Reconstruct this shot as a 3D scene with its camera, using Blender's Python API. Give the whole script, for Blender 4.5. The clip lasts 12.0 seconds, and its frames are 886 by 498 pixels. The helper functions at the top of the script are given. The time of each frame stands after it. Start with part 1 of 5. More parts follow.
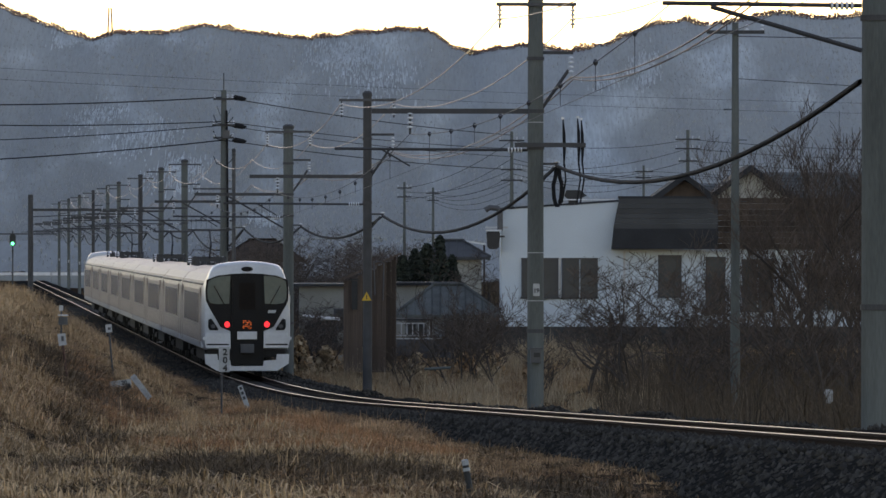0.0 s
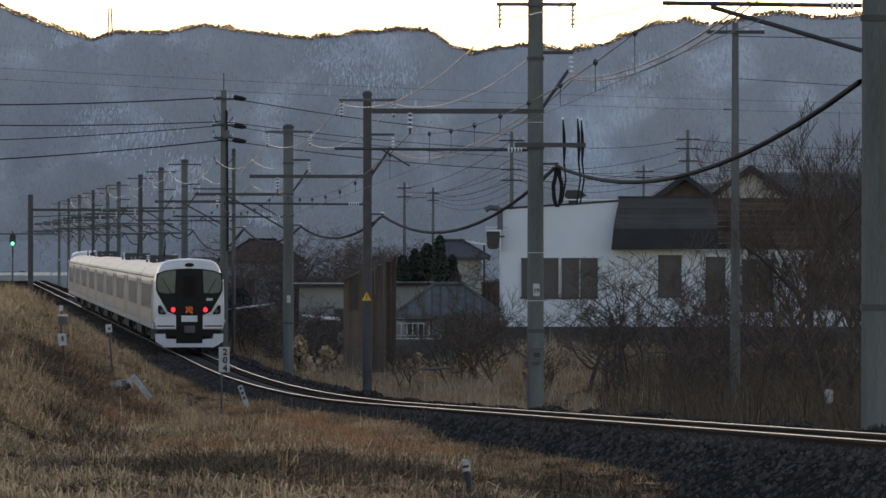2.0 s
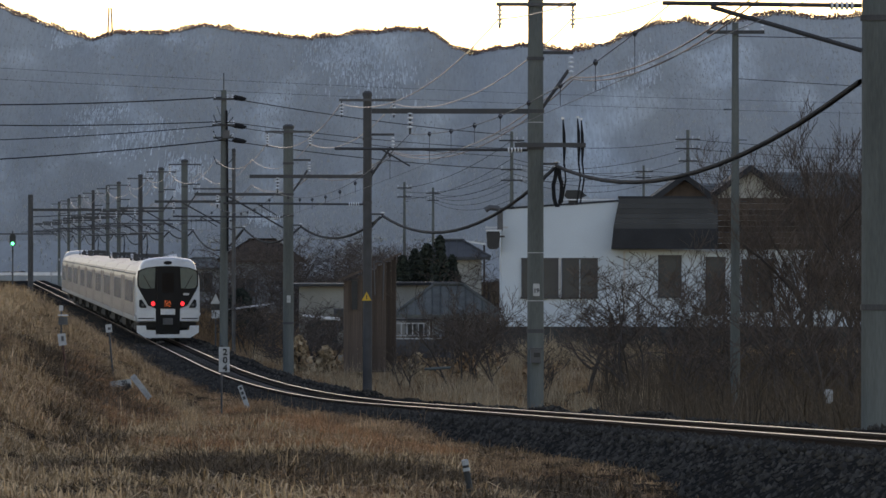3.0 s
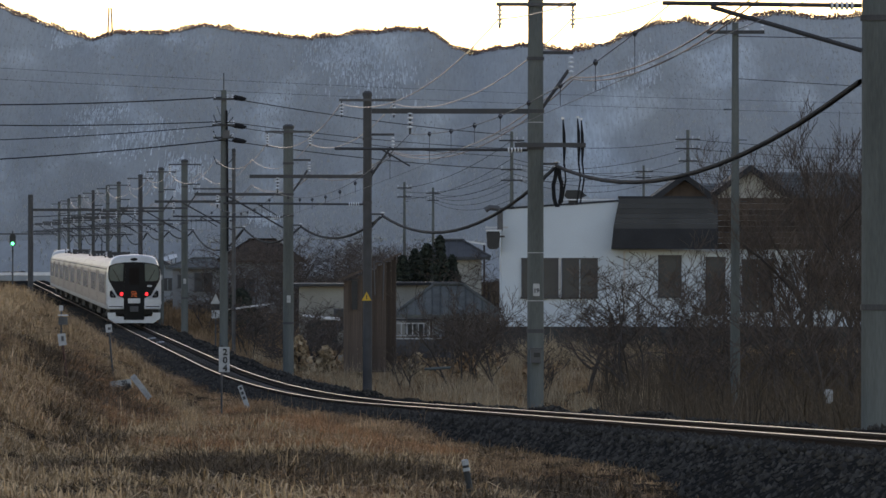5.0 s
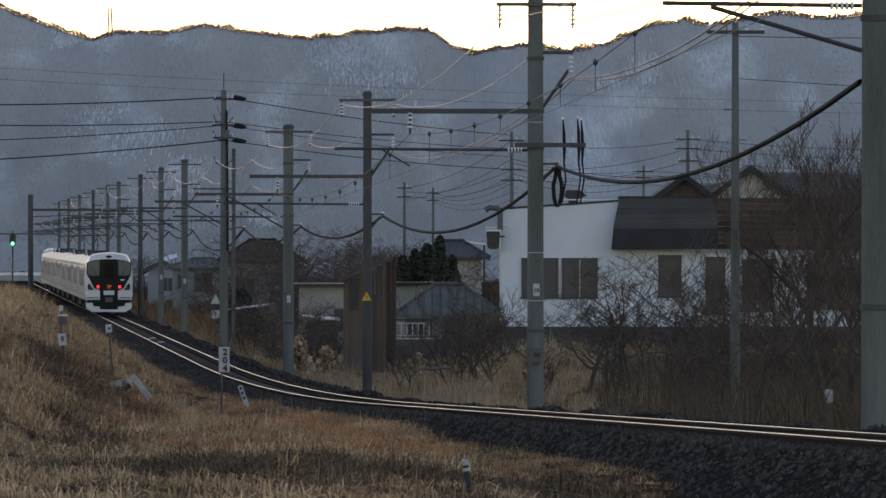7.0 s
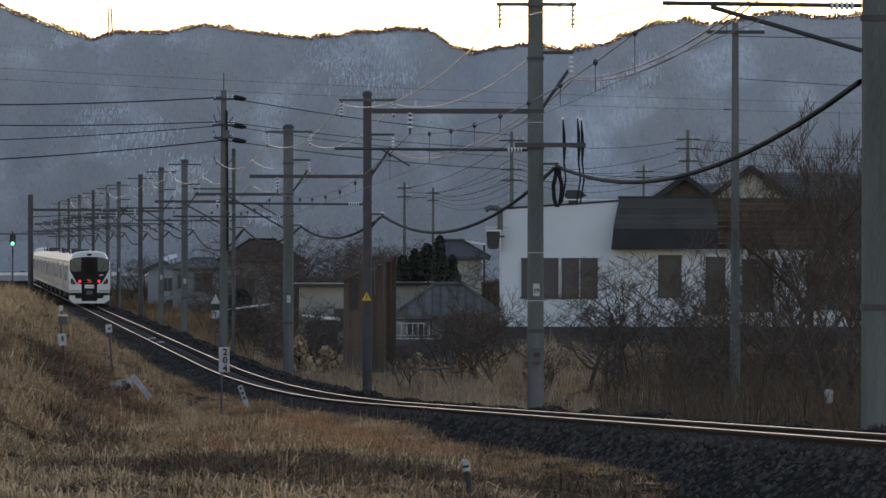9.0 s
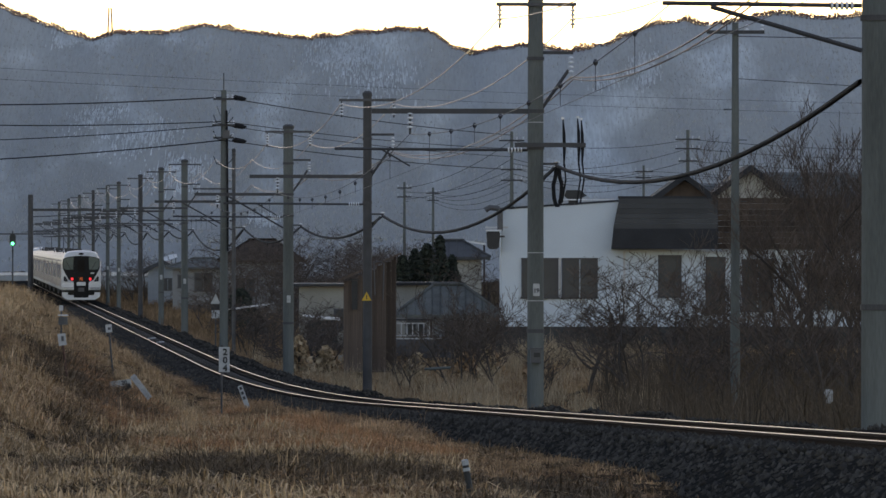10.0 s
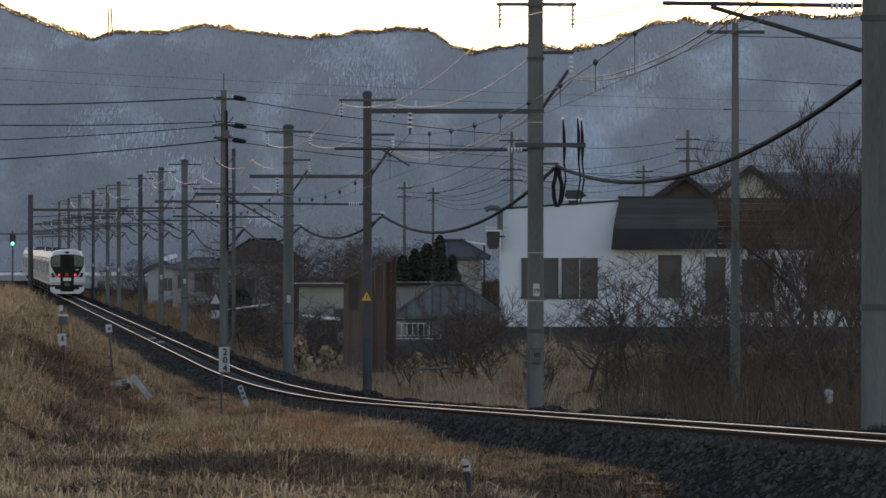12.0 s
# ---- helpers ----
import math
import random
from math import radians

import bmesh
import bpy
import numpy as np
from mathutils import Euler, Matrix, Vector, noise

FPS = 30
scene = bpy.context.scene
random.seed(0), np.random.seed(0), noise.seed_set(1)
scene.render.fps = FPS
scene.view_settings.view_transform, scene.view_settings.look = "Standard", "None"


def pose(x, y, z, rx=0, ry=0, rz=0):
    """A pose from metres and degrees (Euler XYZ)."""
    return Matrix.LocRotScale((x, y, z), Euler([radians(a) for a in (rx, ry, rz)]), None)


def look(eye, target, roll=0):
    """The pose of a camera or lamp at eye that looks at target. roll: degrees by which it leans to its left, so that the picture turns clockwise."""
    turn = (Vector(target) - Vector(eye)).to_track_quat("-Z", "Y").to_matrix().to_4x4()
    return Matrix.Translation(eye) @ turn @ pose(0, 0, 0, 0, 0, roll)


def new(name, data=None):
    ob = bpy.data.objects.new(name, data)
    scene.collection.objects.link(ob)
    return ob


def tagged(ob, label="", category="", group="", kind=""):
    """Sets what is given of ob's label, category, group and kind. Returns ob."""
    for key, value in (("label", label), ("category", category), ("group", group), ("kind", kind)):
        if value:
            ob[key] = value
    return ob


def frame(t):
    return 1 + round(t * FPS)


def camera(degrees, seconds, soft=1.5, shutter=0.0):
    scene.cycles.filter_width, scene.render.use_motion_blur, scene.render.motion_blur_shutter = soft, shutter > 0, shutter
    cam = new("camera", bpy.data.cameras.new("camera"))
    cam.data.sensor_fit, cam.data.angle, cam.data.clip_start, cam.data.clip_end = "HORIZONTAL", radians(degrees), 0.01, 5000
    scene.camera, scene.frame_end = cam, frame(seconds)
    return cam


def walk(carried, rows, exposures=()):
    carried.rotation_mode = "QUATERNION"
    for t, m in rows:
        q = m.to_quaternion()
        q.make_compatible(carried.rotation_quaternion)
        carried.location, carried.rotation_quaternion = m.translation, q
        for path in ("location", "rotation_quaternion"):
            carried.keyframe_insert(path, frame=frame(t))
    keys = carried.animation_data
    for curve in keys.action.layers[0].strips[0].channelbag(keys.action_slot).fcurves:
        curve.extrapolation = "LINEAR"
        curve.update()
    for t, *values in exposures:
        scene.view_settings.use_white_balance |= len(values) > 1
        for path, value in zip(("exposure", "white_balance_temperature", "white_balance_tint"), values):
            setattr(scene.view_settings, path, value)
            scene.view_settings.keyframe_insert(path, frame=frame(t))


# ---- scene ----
cam = camera(7.94, 12.0, soft=1.55)
CAM_Z = 4.7
walk(cam, [(0.0, pose(0, 0, CAM_Z, 89.919, 0, 0)), (12.0, pose(0, 0, CAM_Z, 89.919, 0, 0))],
     exposures=[(0.0, 0.95, 7350, 26), (12.0, 0.95, 7350, 26)])

# ---- light: the sun has gone behind the ridge ahead, the sky does the rest ----
SUN_ELEV, SUN_TURN = 12.0, 4.0
world = bpy.data.worlds.new("evening_sky")
scene.world = world
world.use_nodes = True
wn = world.node_tree
sky = wn.nodes.new("ShaderNodeTexSky")
sky.sky_type = 'NISHITA'
sky.sun_disc = False
sky.sun_elevation = radians(SUN_ELEV)
sky.sun_rotation = radians(SUN_TURN)
sky.altitude = 700
sky.dust_density, sky.ozone_density = 0.2, 0.8
wn.nodes["Background"].inputs["Strength"].default_value = 0.12
wn.links.new(sky.outputs[0], wn.nodes["Background"].inputs["Color"])
sun_data = bpy.data.lights.new("sun", 'SUN')
sun_data.energy, sun_data.angle, sun_data.color = 0.7, radians(0.5), (1.0, 0.72, 0.60)
sun = new("sun", sun_data)
sun.matrix_world = look((0, 0, 60), (-math.sin(radians(SUN_TURN)), -math.cos(radians(SUN_TURN)), 60 - math.tan(radians(1.2))))


# ---- materials ----
def mat(name, color, rough=0.8, metal=0.0, dark=None, scale=3.0, fine=40.0, bump=0.0, island=0.0, objrand=0.0, coat=0.0, stretch=(1, 1, 1), spec=0.5, lo=0.5, hi=1.0):
    """Two scales of noise between color and dark, with relief; island and objrand vary the value piece by piece."""
    m = bpy.data.materials.new(name)
    m.use_nodes = True
    nt = m.node_tree
    b = nt.nodes["Principled BSDF"]
    b.inputs["Roughness"].default_value, b.inputs["Metallic"].default_value = rough, metal
    b.inputs["Coat Weight"].default_value = coat
    b.inputs["Specular IOR Level"].default_value = spec
    dark = dark or tuple(c * 0.65 for c in color)
    tc = nt.nodes.new("ShaderNodeTexCoord")
    mp = nt.nodes.new("ShaderNodeMapping")
    mp.inputs["Scale"].default_value = stretch
    nt.links.new(tc.outputs["Object"], mp.inputs[0])
    n1, n2 = nt.nodes.new("ShaderNodeTexNoise"), nt.nodes.new("ShaderNodeTexNoise")
    for n, s, d in ((n1, scale, 4), (n2, fine, 3)):
        n.inputs["Scale"].default_value, n.inputs["Detail"].default_value = s, d
        nt.links.new(mp.outputs[0], n.inputs["Vector"])
    add = nt.nodes.new("ShaderNodeMath")
    add.operation = 'MULTIPLY_ADD'
    nt.links.new(n2.outputs["Fac"], add.inputs[0])
    add.inputs[1].default_value = 0.5
    nt.links.new(n1.outputs["Fac"], add.inputs[2])
    ramp = nt.nodes.new("ShaderNodeMapRange")
    ramp.inputs["From Min"].default_value, ramp.inputs["From Max"].default_value = lo, hi
    nt.links.new(add.outputs[0], ramp.inputs["Value"])
    mix = nt.nodes.new("ShaderNodeMix")
    mix.data_type = 'RGBA'
    mix.inputs["A"].default_value, mix.inputs["B"].default_value = (*dark, 1), (*color, 1)
    nt.links.new(ramp.outputs[0], mix.inputs["Factor"])
    out = mix.outputs["Result"]
    for amount, kind, socket in ((island, "ShaderNodeNewGeometry", "Random Per Island"), (objrand, "ShaderNodeObjectInfo", "Random")):
        if amount:
            g = nt.nodes.new(kind)
            r = nt.nodes.new("ShaderNodeMapRange")
            r.inputs["To Min"].default_value, r.inputs["To Max"].default_value = 1 - amount, 1 + amount
            nt.links.new(g.outputs[socket], r.inputs["Value"])
            hs = nt.nodes.new("ShaderNodeHueSaturation")
            nt.links.new(r.outputs[0], hs.inputs["Value"])
            nt.links.new(out, hs.inputs["Color"])
            out = hs.outputs["Color"]
    nt.links.new(out, b.inputs["Base Color"])
    if bump:
        bp = nt.nodes.new("ShaderNodeBump")
        bp.inputs["Strength"].default_value, bp.inputs["Distance"].default_value = bump, 0.02
        nt.links.new(n2.outputs["Fac"], bp.inputs["Height"])
        nt.links.new(bp.outputs[0], b.inputs["Normal"])
    return m


def glow(name, color, power):
    m = bpy.data.materials.new(name)
    m.use_nodes = True
    b = m.node_tree.nodes["Principled BSDF"]
    b.inputs["Base Color"].default_value = (*[c * 0.4 for c in color], 1)
    b.inputs["Emission Color"].default_value, b.inputs["Emission Strength"].default_value = (*color, 1), power
    return m


def slope_forest(name):
    """Leafless winter forest, thin snow between trunks, distance haze put into the pale greys."""
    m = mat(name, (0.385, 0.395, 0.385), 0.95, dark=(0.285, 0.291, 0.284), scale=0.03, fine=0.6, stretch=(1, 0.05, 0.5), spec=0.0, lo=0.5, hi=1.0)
    nt = m.node_tree
    b = nt.nodes["Principled BSDF"]
    old = b.inputs["Base Color"].links[0].from_socket
    tc = nt.nodes.new("ShaderNodeTexCoord")
    mp = nt.nodes.new("ShaderNodeMapping")
    mp.inputs["Scale"].default_value = (0.014, 0.0, 0.017)
    mp.inputs["Rotation"].default_value = (0, 0.5, 0)
    nt.links.new(tc.outputs["Object"], mp.inputs[0])
    n = nt.nodes.new("ShaderNodeTexNoise")
    n.inputs["Scale"].default_value, n.inputs["Detail"].default_value = 1.0, 5
    nt.links.new(mp.outputs[0], n.inputs["Vector"])
    r = nt.nodes.new("ShaderNodeMapRange")
    r.inputs["From Min"].default_value, r.inputs["From Max"].default_value = 0.52, 0.68
    nt.links.new(n.outputs["Fac"], r.inputs["Value"])
    streak = nt.nodes.new("ShaderNodeTexNoise")
    mp2 = nt.nodes.new("ShaderNodeMapping")
    mp2.inputs["Scale"].default_value = (0.6, 0.0, 0.14)
    nt.links.new(tc.outputs["Object"], mp2.inputs[0])
    nt.links.new(mp2.outputs[0], streak.inputs["Vector"])
    streak.inputs["Scale"].default_value, streak.inputs["Detail"].default_value = 1.0, 3
    # hazy brightening up the slope, put into the colour as thicker snow
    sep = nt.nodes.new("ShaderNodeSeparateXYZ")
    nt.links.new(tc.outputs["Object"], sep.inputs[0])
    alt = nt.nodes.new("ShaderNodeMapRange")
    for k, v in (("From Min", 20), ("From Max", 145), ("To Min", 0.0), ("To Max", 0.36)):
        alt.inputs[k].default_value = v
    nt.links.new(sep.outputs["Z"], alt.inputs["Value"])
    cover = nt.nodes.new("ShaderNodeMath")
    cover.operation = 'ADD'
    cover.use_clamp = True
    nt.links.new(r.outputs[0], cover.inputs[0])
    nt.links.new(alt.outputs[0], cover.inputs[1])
    mul = nt.nodes.new("ShaderNodeMath")
    mul.operation = 'MULTIPLY'
    nt.links.new(cover.outputs[0], mul.inputs[0])
    nt.links.new(streak.outputs["Fac"], mul.inputs[1])
    mix = nt.nodes.new("ShaderNodeMix")
    mix.data_type = 'RGBA'
    nt.links.new(mul.outputs[0], mix.inputs["Factor"])
    nt.links.new(old, mix.inputs["A"])
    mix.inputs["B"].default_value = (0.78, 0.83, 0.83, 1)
    nt.links.new(mix.outputs["Result"], b.inputs["Base Color"])
    return m


M = {
    "soil": mat("soil", (0.06, 0.042, 0.028), 1.0, spec=0.0, dark=(0.03, 0.022, 0.016), scale=0.35, fine=9, bump=0.6),
    "ballast": mat("ballast", (0.041, 0.039, 0.036), 1.0, dark=(0.0142, 0.0134, 0.0122), spec=0.0, scale=6, fine=22, bump=1.0),
    "stone": mat("stone", (0.088, 0.079, 0.068), 0.95, dark=(0.038, 0.034, 0.029), spec=0.05, scale=4, fine=30, island=0.5),
    "rail": mat("rail", (0.43, 0.275, 0.165), 0.36, 1.0, scale=2, fine=30),
    "rail_side": mat("rail_side", (0.04, 0.026, 0.02), 0.95, 0.0, spec=0.1, scale=4, fine=60, bump=0.2),
    "sleeper": mat("sleeper", (0.055, 0.05, 0.044), 0.9, scale=4, fine=50, bump=0.3),
    "concrete": mat("concrete", (0.168, 0.182, 0.174), 0.9, dark=(0.09, 0.098, 0.093), spec=0.2, scale=1.2, fine=24, bump=0.15, stretch=(2, 2, 0.25)),
    "steel_dark": mat("steel_dark", (0.08, 0.08, 0.084), 0.65, 0.3, scale=3, fine=40),
    "steel_grey": mat("steel_grey", (0.12, 0.12, 0.125), 0.6, 0.4, scale=3, fine=40),
    "porcelain": mat("porcelain", (0.85, 0.87, 0.9), 0.12, scale=4, fine=40, dark=(0.75, 0.77, 0.8)),
    "copper": mat("copper", (0.62, 0.46, 0.38), 0.38, 0.9, scale=2, fine=20),
    "old_copper": mat("old_copper", (0.26, 0.18, 0.145), 0.45, 0.7, scale=2, fine=20),
    "black_cable": mat("black_cable", (0.02, 0.02, 0.022), 0.85, spec=0.2, scale=2, fine=30),
    "wire": mat("wire", (0.10, 0.10, 0.11), 0.5, 0.5, scale=2, fine=30),
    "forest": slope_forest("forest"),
    # distance haze put into the colour: bare trees as pale as the slope
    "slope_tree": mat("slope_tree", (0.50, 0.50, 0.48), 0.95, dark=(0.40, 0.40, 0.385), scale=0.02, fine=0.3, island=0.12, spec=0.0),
    "ridge_tree": mat("ridge_tree", (0.20, 0.14, 0.13), 0.9, scale=0.3, fine=3, island=0.4),
    "train_white": mat("train_white", (0.69, 0.70, 0.71), 0.3, dark=(0.55, 0.555, 0.56), scale=1.2, fine=12, coat=0.3),
    # pinkish evening light is put into the side and roof colours
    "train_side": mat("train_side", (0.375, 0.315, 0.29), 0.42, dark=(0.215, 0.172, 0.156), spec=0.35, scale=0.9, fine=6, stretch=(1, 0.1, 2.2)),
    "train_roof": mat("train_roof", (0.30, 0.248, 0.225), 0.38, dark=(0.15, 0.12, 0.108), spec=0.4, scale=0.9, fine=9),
    "train_black": mat("train_black", (0.010, 0.010, 0.012), 0.4, spec=0.15, scale=2, fine=20),
    # pale tone paints the sky reflected in the side windows
    "train_glass": mat("train_glass", (0.265, 0.218, 0.20), 0.25, dark=(0.21, 0.17, 0.156), scale=0.8, fine=4, stretch=(1, 0.08, 1)),
    "cab_glass": mat("cab_glass", (0.10, 0.14, 0.138), 0.12, spec=0.35, scale=1, fine=6, dark=(0.07, 0.10, 0.098)),
    "door_glass": mat("door_glass", (0.016, 0.012, 0.01), 0.6, spec=0.1, scale=2, fine=9),
    "underfloor": mat("underfloor", (0.022, 0.02, 0.018), 0.9, scale=3, fine=30),
    "tail_red": glow("tail_red", (1.0, 0.035, 0.045), 0.8),
    "led_orange": glow("led_orange", (1.0, 0.22, 0.05), 0.6),
    "signal_green": glow("signal_green", (0.04, 1.0, 0.40), 2.2),
    "white_wall": mat("white_wall", (0.63, 0.70, 0.755), 0.85, dark=(0.53, 0.59, 0.64), scale=0.4, fine=18, bump=0.15),
    "cream_wall": mat("cream_wall", (0.40, 0.385, 0.34), 0.9, dark=(0.28, 0.27, 0.24), scale=0.6, fine=14),
    "grey_wall": mat("grey_wall", (0.27, 0.27, 0.27), 0.9, dark=(0.19, 0.19, 0.19), scale=0.6, fine=14),
    "dark_roof": mat("dark_roof", (0.045, 0.047, 0.052), 0.75, 0.0, spec=0.15, scale=1, fine=14),
    "tile_roof": mat("tile_roof", (0.08, 0.082, 0.084), 0.7, spec=0.25, scale=1, fine=14, objrand=0.15),
    "pale_tile": mat("pale_tile", (0.15, 0.155, 0.145), 0.75, spec=0.2, dark=(0.075, 0.077, 0.072), scale=1.6, fine=14, objrand=0.2),
    "brown_wood": mat("brown_wood", (0.085, 0.061, 0.047), 0.9, dark=(0.042, 0.032, 0.026), spec=0.1, scale=1, fine=20, stretch=(3, 3, 0.3), objrand=0.6),
    "shed_wood": mat("shed_wood", (0.15, 0.112, 0.09), 0.9, dark=(0.07, 0.054, 0.045), spec=0.1, scale=1.5, fine=20, stretch=(4, 4, 0.25), objrand=0.45),
    "window_dark": mat("window_dark", (0.045, 0.046, 0.048), 0.4, scale=1, fine=8),
    "frame_white": mat("frame_white", (0.6, 0.6, 0.6), 0.5, scale=2, fine=20),
    "plinth": mat("plinth", (0.068, 0.068, 0.067), 0.9, scale=0.8, fine=9),
    "bark": mat("bark", (0.085, 0.068, 0.058), 0.95, dark=(0.045, 0.036, 0.031), scale=2, fine=20, island=0.3),
    "brush": mat("brush", (0.165, 0.12, 0.082), 0.95, dark=(0.05, 0.042, 0.033), scale=0.5, fine=2.5, island=0.5, spec=0.1),
    "twig": mat("twig", (0.128, 0.096, 0.075), 0.95, dark=(0.055, 0.042, 0.036), scale=2, fine=20, island=0.4),
    "evergreen": mat("evergreen", (0.042, 0.052, 0.036), 0.9, scale=2, fine=20, island=0.5),
    "dry_grass": mat("dry_grass", (0.76, 0.46, 0.245), 0.9, dark=(0.22, 0.12, 0.062), scale=0.45, fine=2.2, island=0.4, lo=0.6, hi=0.92, stretch=(1, 0.4, 1), spec=0.2),
    "dull_grass": mat("dull_grass", (0.32, 0.195, 0.105), 0.95, spec=0.2, dark=(0.13, 0.088, 0.052), scale=0.3, fine=1.5, island=0.5),
    "reed": mat("reed", (0.58, 0.36, 0.19), 0.9, spec=0.2, dark=(0.22, 0.15, 0.10), scale=0.3, fine=1.5, island=0.45),
    "pale_reed": mat("pale_reed", (0.60, 0.45, 0.29), 0.9, spec=0.2, dark=(0.30, 0.22, 0.14), scale=0.4, fine=1.8, island=0.5),
    "thin_snow": mat("thin_snow", (0.72, 0.75, 0.75), 0.9, dark=(0.5, 0.53, 0.53), scale=0.05, fine=0.6, spec=0.0, island=0.12),
    "plume": mat("plume", (0.80, 0.54, 0.30), 0.9, dark=(0.36, 0.22, 0.12), scale=0.4, fine=2.0, island=0.4, spec=0.2),
    "rusty_grass": mat("rusty_grass", (0.72, 0.37, 0.18), 0.9, dark=(0.36, 0.17, 0.08), scale=0.6, fine=2.0, island=0.4, spec=0.2),
    "bramble": mat("bramble", (0.25, 0.168, 0.10), 0.95, dark=(0.075, 0.053, 0.036), scale=0.6, fine=2.0, island=0.5, spec=0.1),
    "sign_white": mat("sign_white", (0.52, 0.53, 0.53), 0.7, scale=6, fine=40, dark=(0.33, 0.335, 0.335)),
    "sign_black": mat("sign_black", (0.03, 0.03, 0.03), 0.6, scale=4, fine=40),
    "sign_yellow": mat("sign_yellow", (0.75, 0.45, 0.04), 0.6, scale=4, fine=40),
    # sky glare on roofs, panels and lids is put into this white
    "bright_white": mat("bright_white", (0.82, 0.83, 0.85), 0.35, scale=1, fine=10),
    "pale_concrete": mat("pale_concrete", (0.33, 0.36, 0.38), 0.85, dark=(0.24, 0.26, 0.28), scale=0.5, fine=6),
    "blue_tarp": mat("blue_tarp", (0.10, 0.16, 0.28), 0.6, scale=2, fine=10),
    "rust_pole": mat("rust_pole", (0.13, 0.06, 0.045), 0.8, scale=3, fine=30),
}


# ---- mesh building ----
class Geo:
    def __init__(self):
        self.v, self.f, self.mi = [], [], []

    def quad_box(self, c, s, rz=0.0, mi=0):
        x, y, z = (a / 2 for a in s)
        ca, sa = math.cos(radians(rz)), math.sin(radians(rz))
        o = len(self.v)
        for dz in (-z, z):
            for dx, dy in ((-x, -y), (x, -y), (x, y), (-x, y)):
                self.v.append((c[0] + dx * ca - dy * sa, c[1] + dx * sa + dy * ca, c[2] + dz))
        for f in ((3, 2, 1, 0), (4, 5, 6, 7), (0, 1, 5, 4), (1, 2, 6, 5), (2, 3, 7, 6), (3, 0, 4, 7)):
            self.f.append(tuple(o + i for i in f))
            self.mi.append(mi)
        return self

    def tube(self, pts, radii, n=6, caps=True, mi=0):
        pts = [Vector(p) for p in pts]
        if not isinstance(radii, (list, tuple)):
            radii = [radii] * len(pts)
        o = len(self.v)
        for i, p in enumerate(pts):
            t = (pts[min(i + 1, len(pts) - 1)] - pts[max(i - 1, 0)]).normalized()
            a = t.cross(Vector((0, 0, 1)) if abs(t.z) < 0.9 else Vector((1, 0, 0))).normalized()
            b = t.cross(a)
            for k in range(n):
                w = 2 * math.pi * k / n
                self.v.append(tuple(p + (a * math.cos(w) + b * math.sin(w)) * radii[i]))
        for i in range(len(pts) - 1):
            for k in range(n):
                q = (k + 1) % n
                self.f.append((o + i * n + k, o + i * n + q, o + (i + 1) * n + q, o + (i + 1) * n + k))
                self.mi.append(mi)
        if caps:
            self.f.append(tuple(o + k for k in reversed(range(n))))
            self.f.append(tuple(o + (len(pts) - 1) * n + k for k in range(n)))
            self.mi += [mi, mi]
        return self

    def prism(self, outline, y0, y1, mi=0):
        """An outline of (x, z) points carried from y0 to y1."""
        n, o = len(outline), len(self.v)
        self.v += [(x, y0, z) for x, z in outline] + [(x, y1, z) for x, z in outline]
        self.f += [tuple(o + i for i in range(n)), tuple(o + n + i for i in reversed(range(n)))]
        self.f += [(o + (i + 1) % n, o + i, o + n + i, o + n + (i + 1) % n) for i in range(n)]
        self.mi += [mi] * (n + 2)
        return self

    def loft(self, rings, caps=True, mi=0):
        n, o = len(rings[0]), len(self.v)
        for r in rings:
            self.v += [tuple(p) for p in r]
        for i in range(len(rings) - 1):
            for k in range(n):
                q = (k + 1) % n
                self.f.append((o + i * n + k, o + i * n + q, o + (i + 1) * n + q, o + (i + 1) * n + k))
                self.mi.append(mi)
        if caps:
            self.f += [tuple(o + k for k in reversed(range(n))), tuple(o + (len(rings) - 1) * n + k for k in range(n))]
            self.mi += [mi, mi]
        return self

    def mesh(self, name, mats, smooth=False):
        me = bpy.data.meshes.new(name)
        me.from_pydata(self.v, [], self.f)
        for m in (mats if isinstance(mats, (list, tuple)) else [mats]):
            me.materials.append(m)
        if any(self.mi):
            me.polygons.foreach_set("material_index", self.mi)
        bm = bmesh.new()
        bm.from_mesh(me)
        bmesh.ops.recalc_face_normals(bm, faces=bm.faces)
        bm.to_mesh(me)
        bm.free()
        if smooth:
            me.polygons.foreach_set("use_smooth", [True] * len(me.polygons))
        return me


def part(name, geo, material, parent, label="", m=None, smooth=False):
    me = geo if isinstance(geo, bpy.types.Mesh) else geo.mesh(name, material, smooth)
    ob = new(name, me)
    ob.parent = parent
    if m is not None:
        ob.matrix_basis = m
    if label:
        ob["label"] = label
    return ob


def thing(name, label, category, m=None, group="", kind=""):
    ob = tagged(new(name), label, category, group, kind)
    if m is not None:
        ob.matrix_basis = m
    return ob


def solo(name, geo, material, label, category, m=None, group="", kind="", smooth=False):
    ob = new(name, geo if isinstance(geo, bpy.types.Mesh) else geo.mesh(name, material, smooth))
    if m is not None:
        ob.matrix_basis = m
    return tagged(ob, label, category, group, kind)


# ---- plan: a straight single track that drops at two per cent and then runs level ----
TRACK_X, TRACK_SLOPE = 10.16, 0.07805
HEADING = math.degrees(math.atan(TRACK_SLOPE))


def track_x(y):
    return TRACK_X - TRACK_SLOPE * y


def rail_z(y):
    if y >= 243:
        return 0.0
    if y > 143.8:
        return 0.000104 * (243 - y) ** 2
    return 1.024 + (143.8 - y) * 0.02065


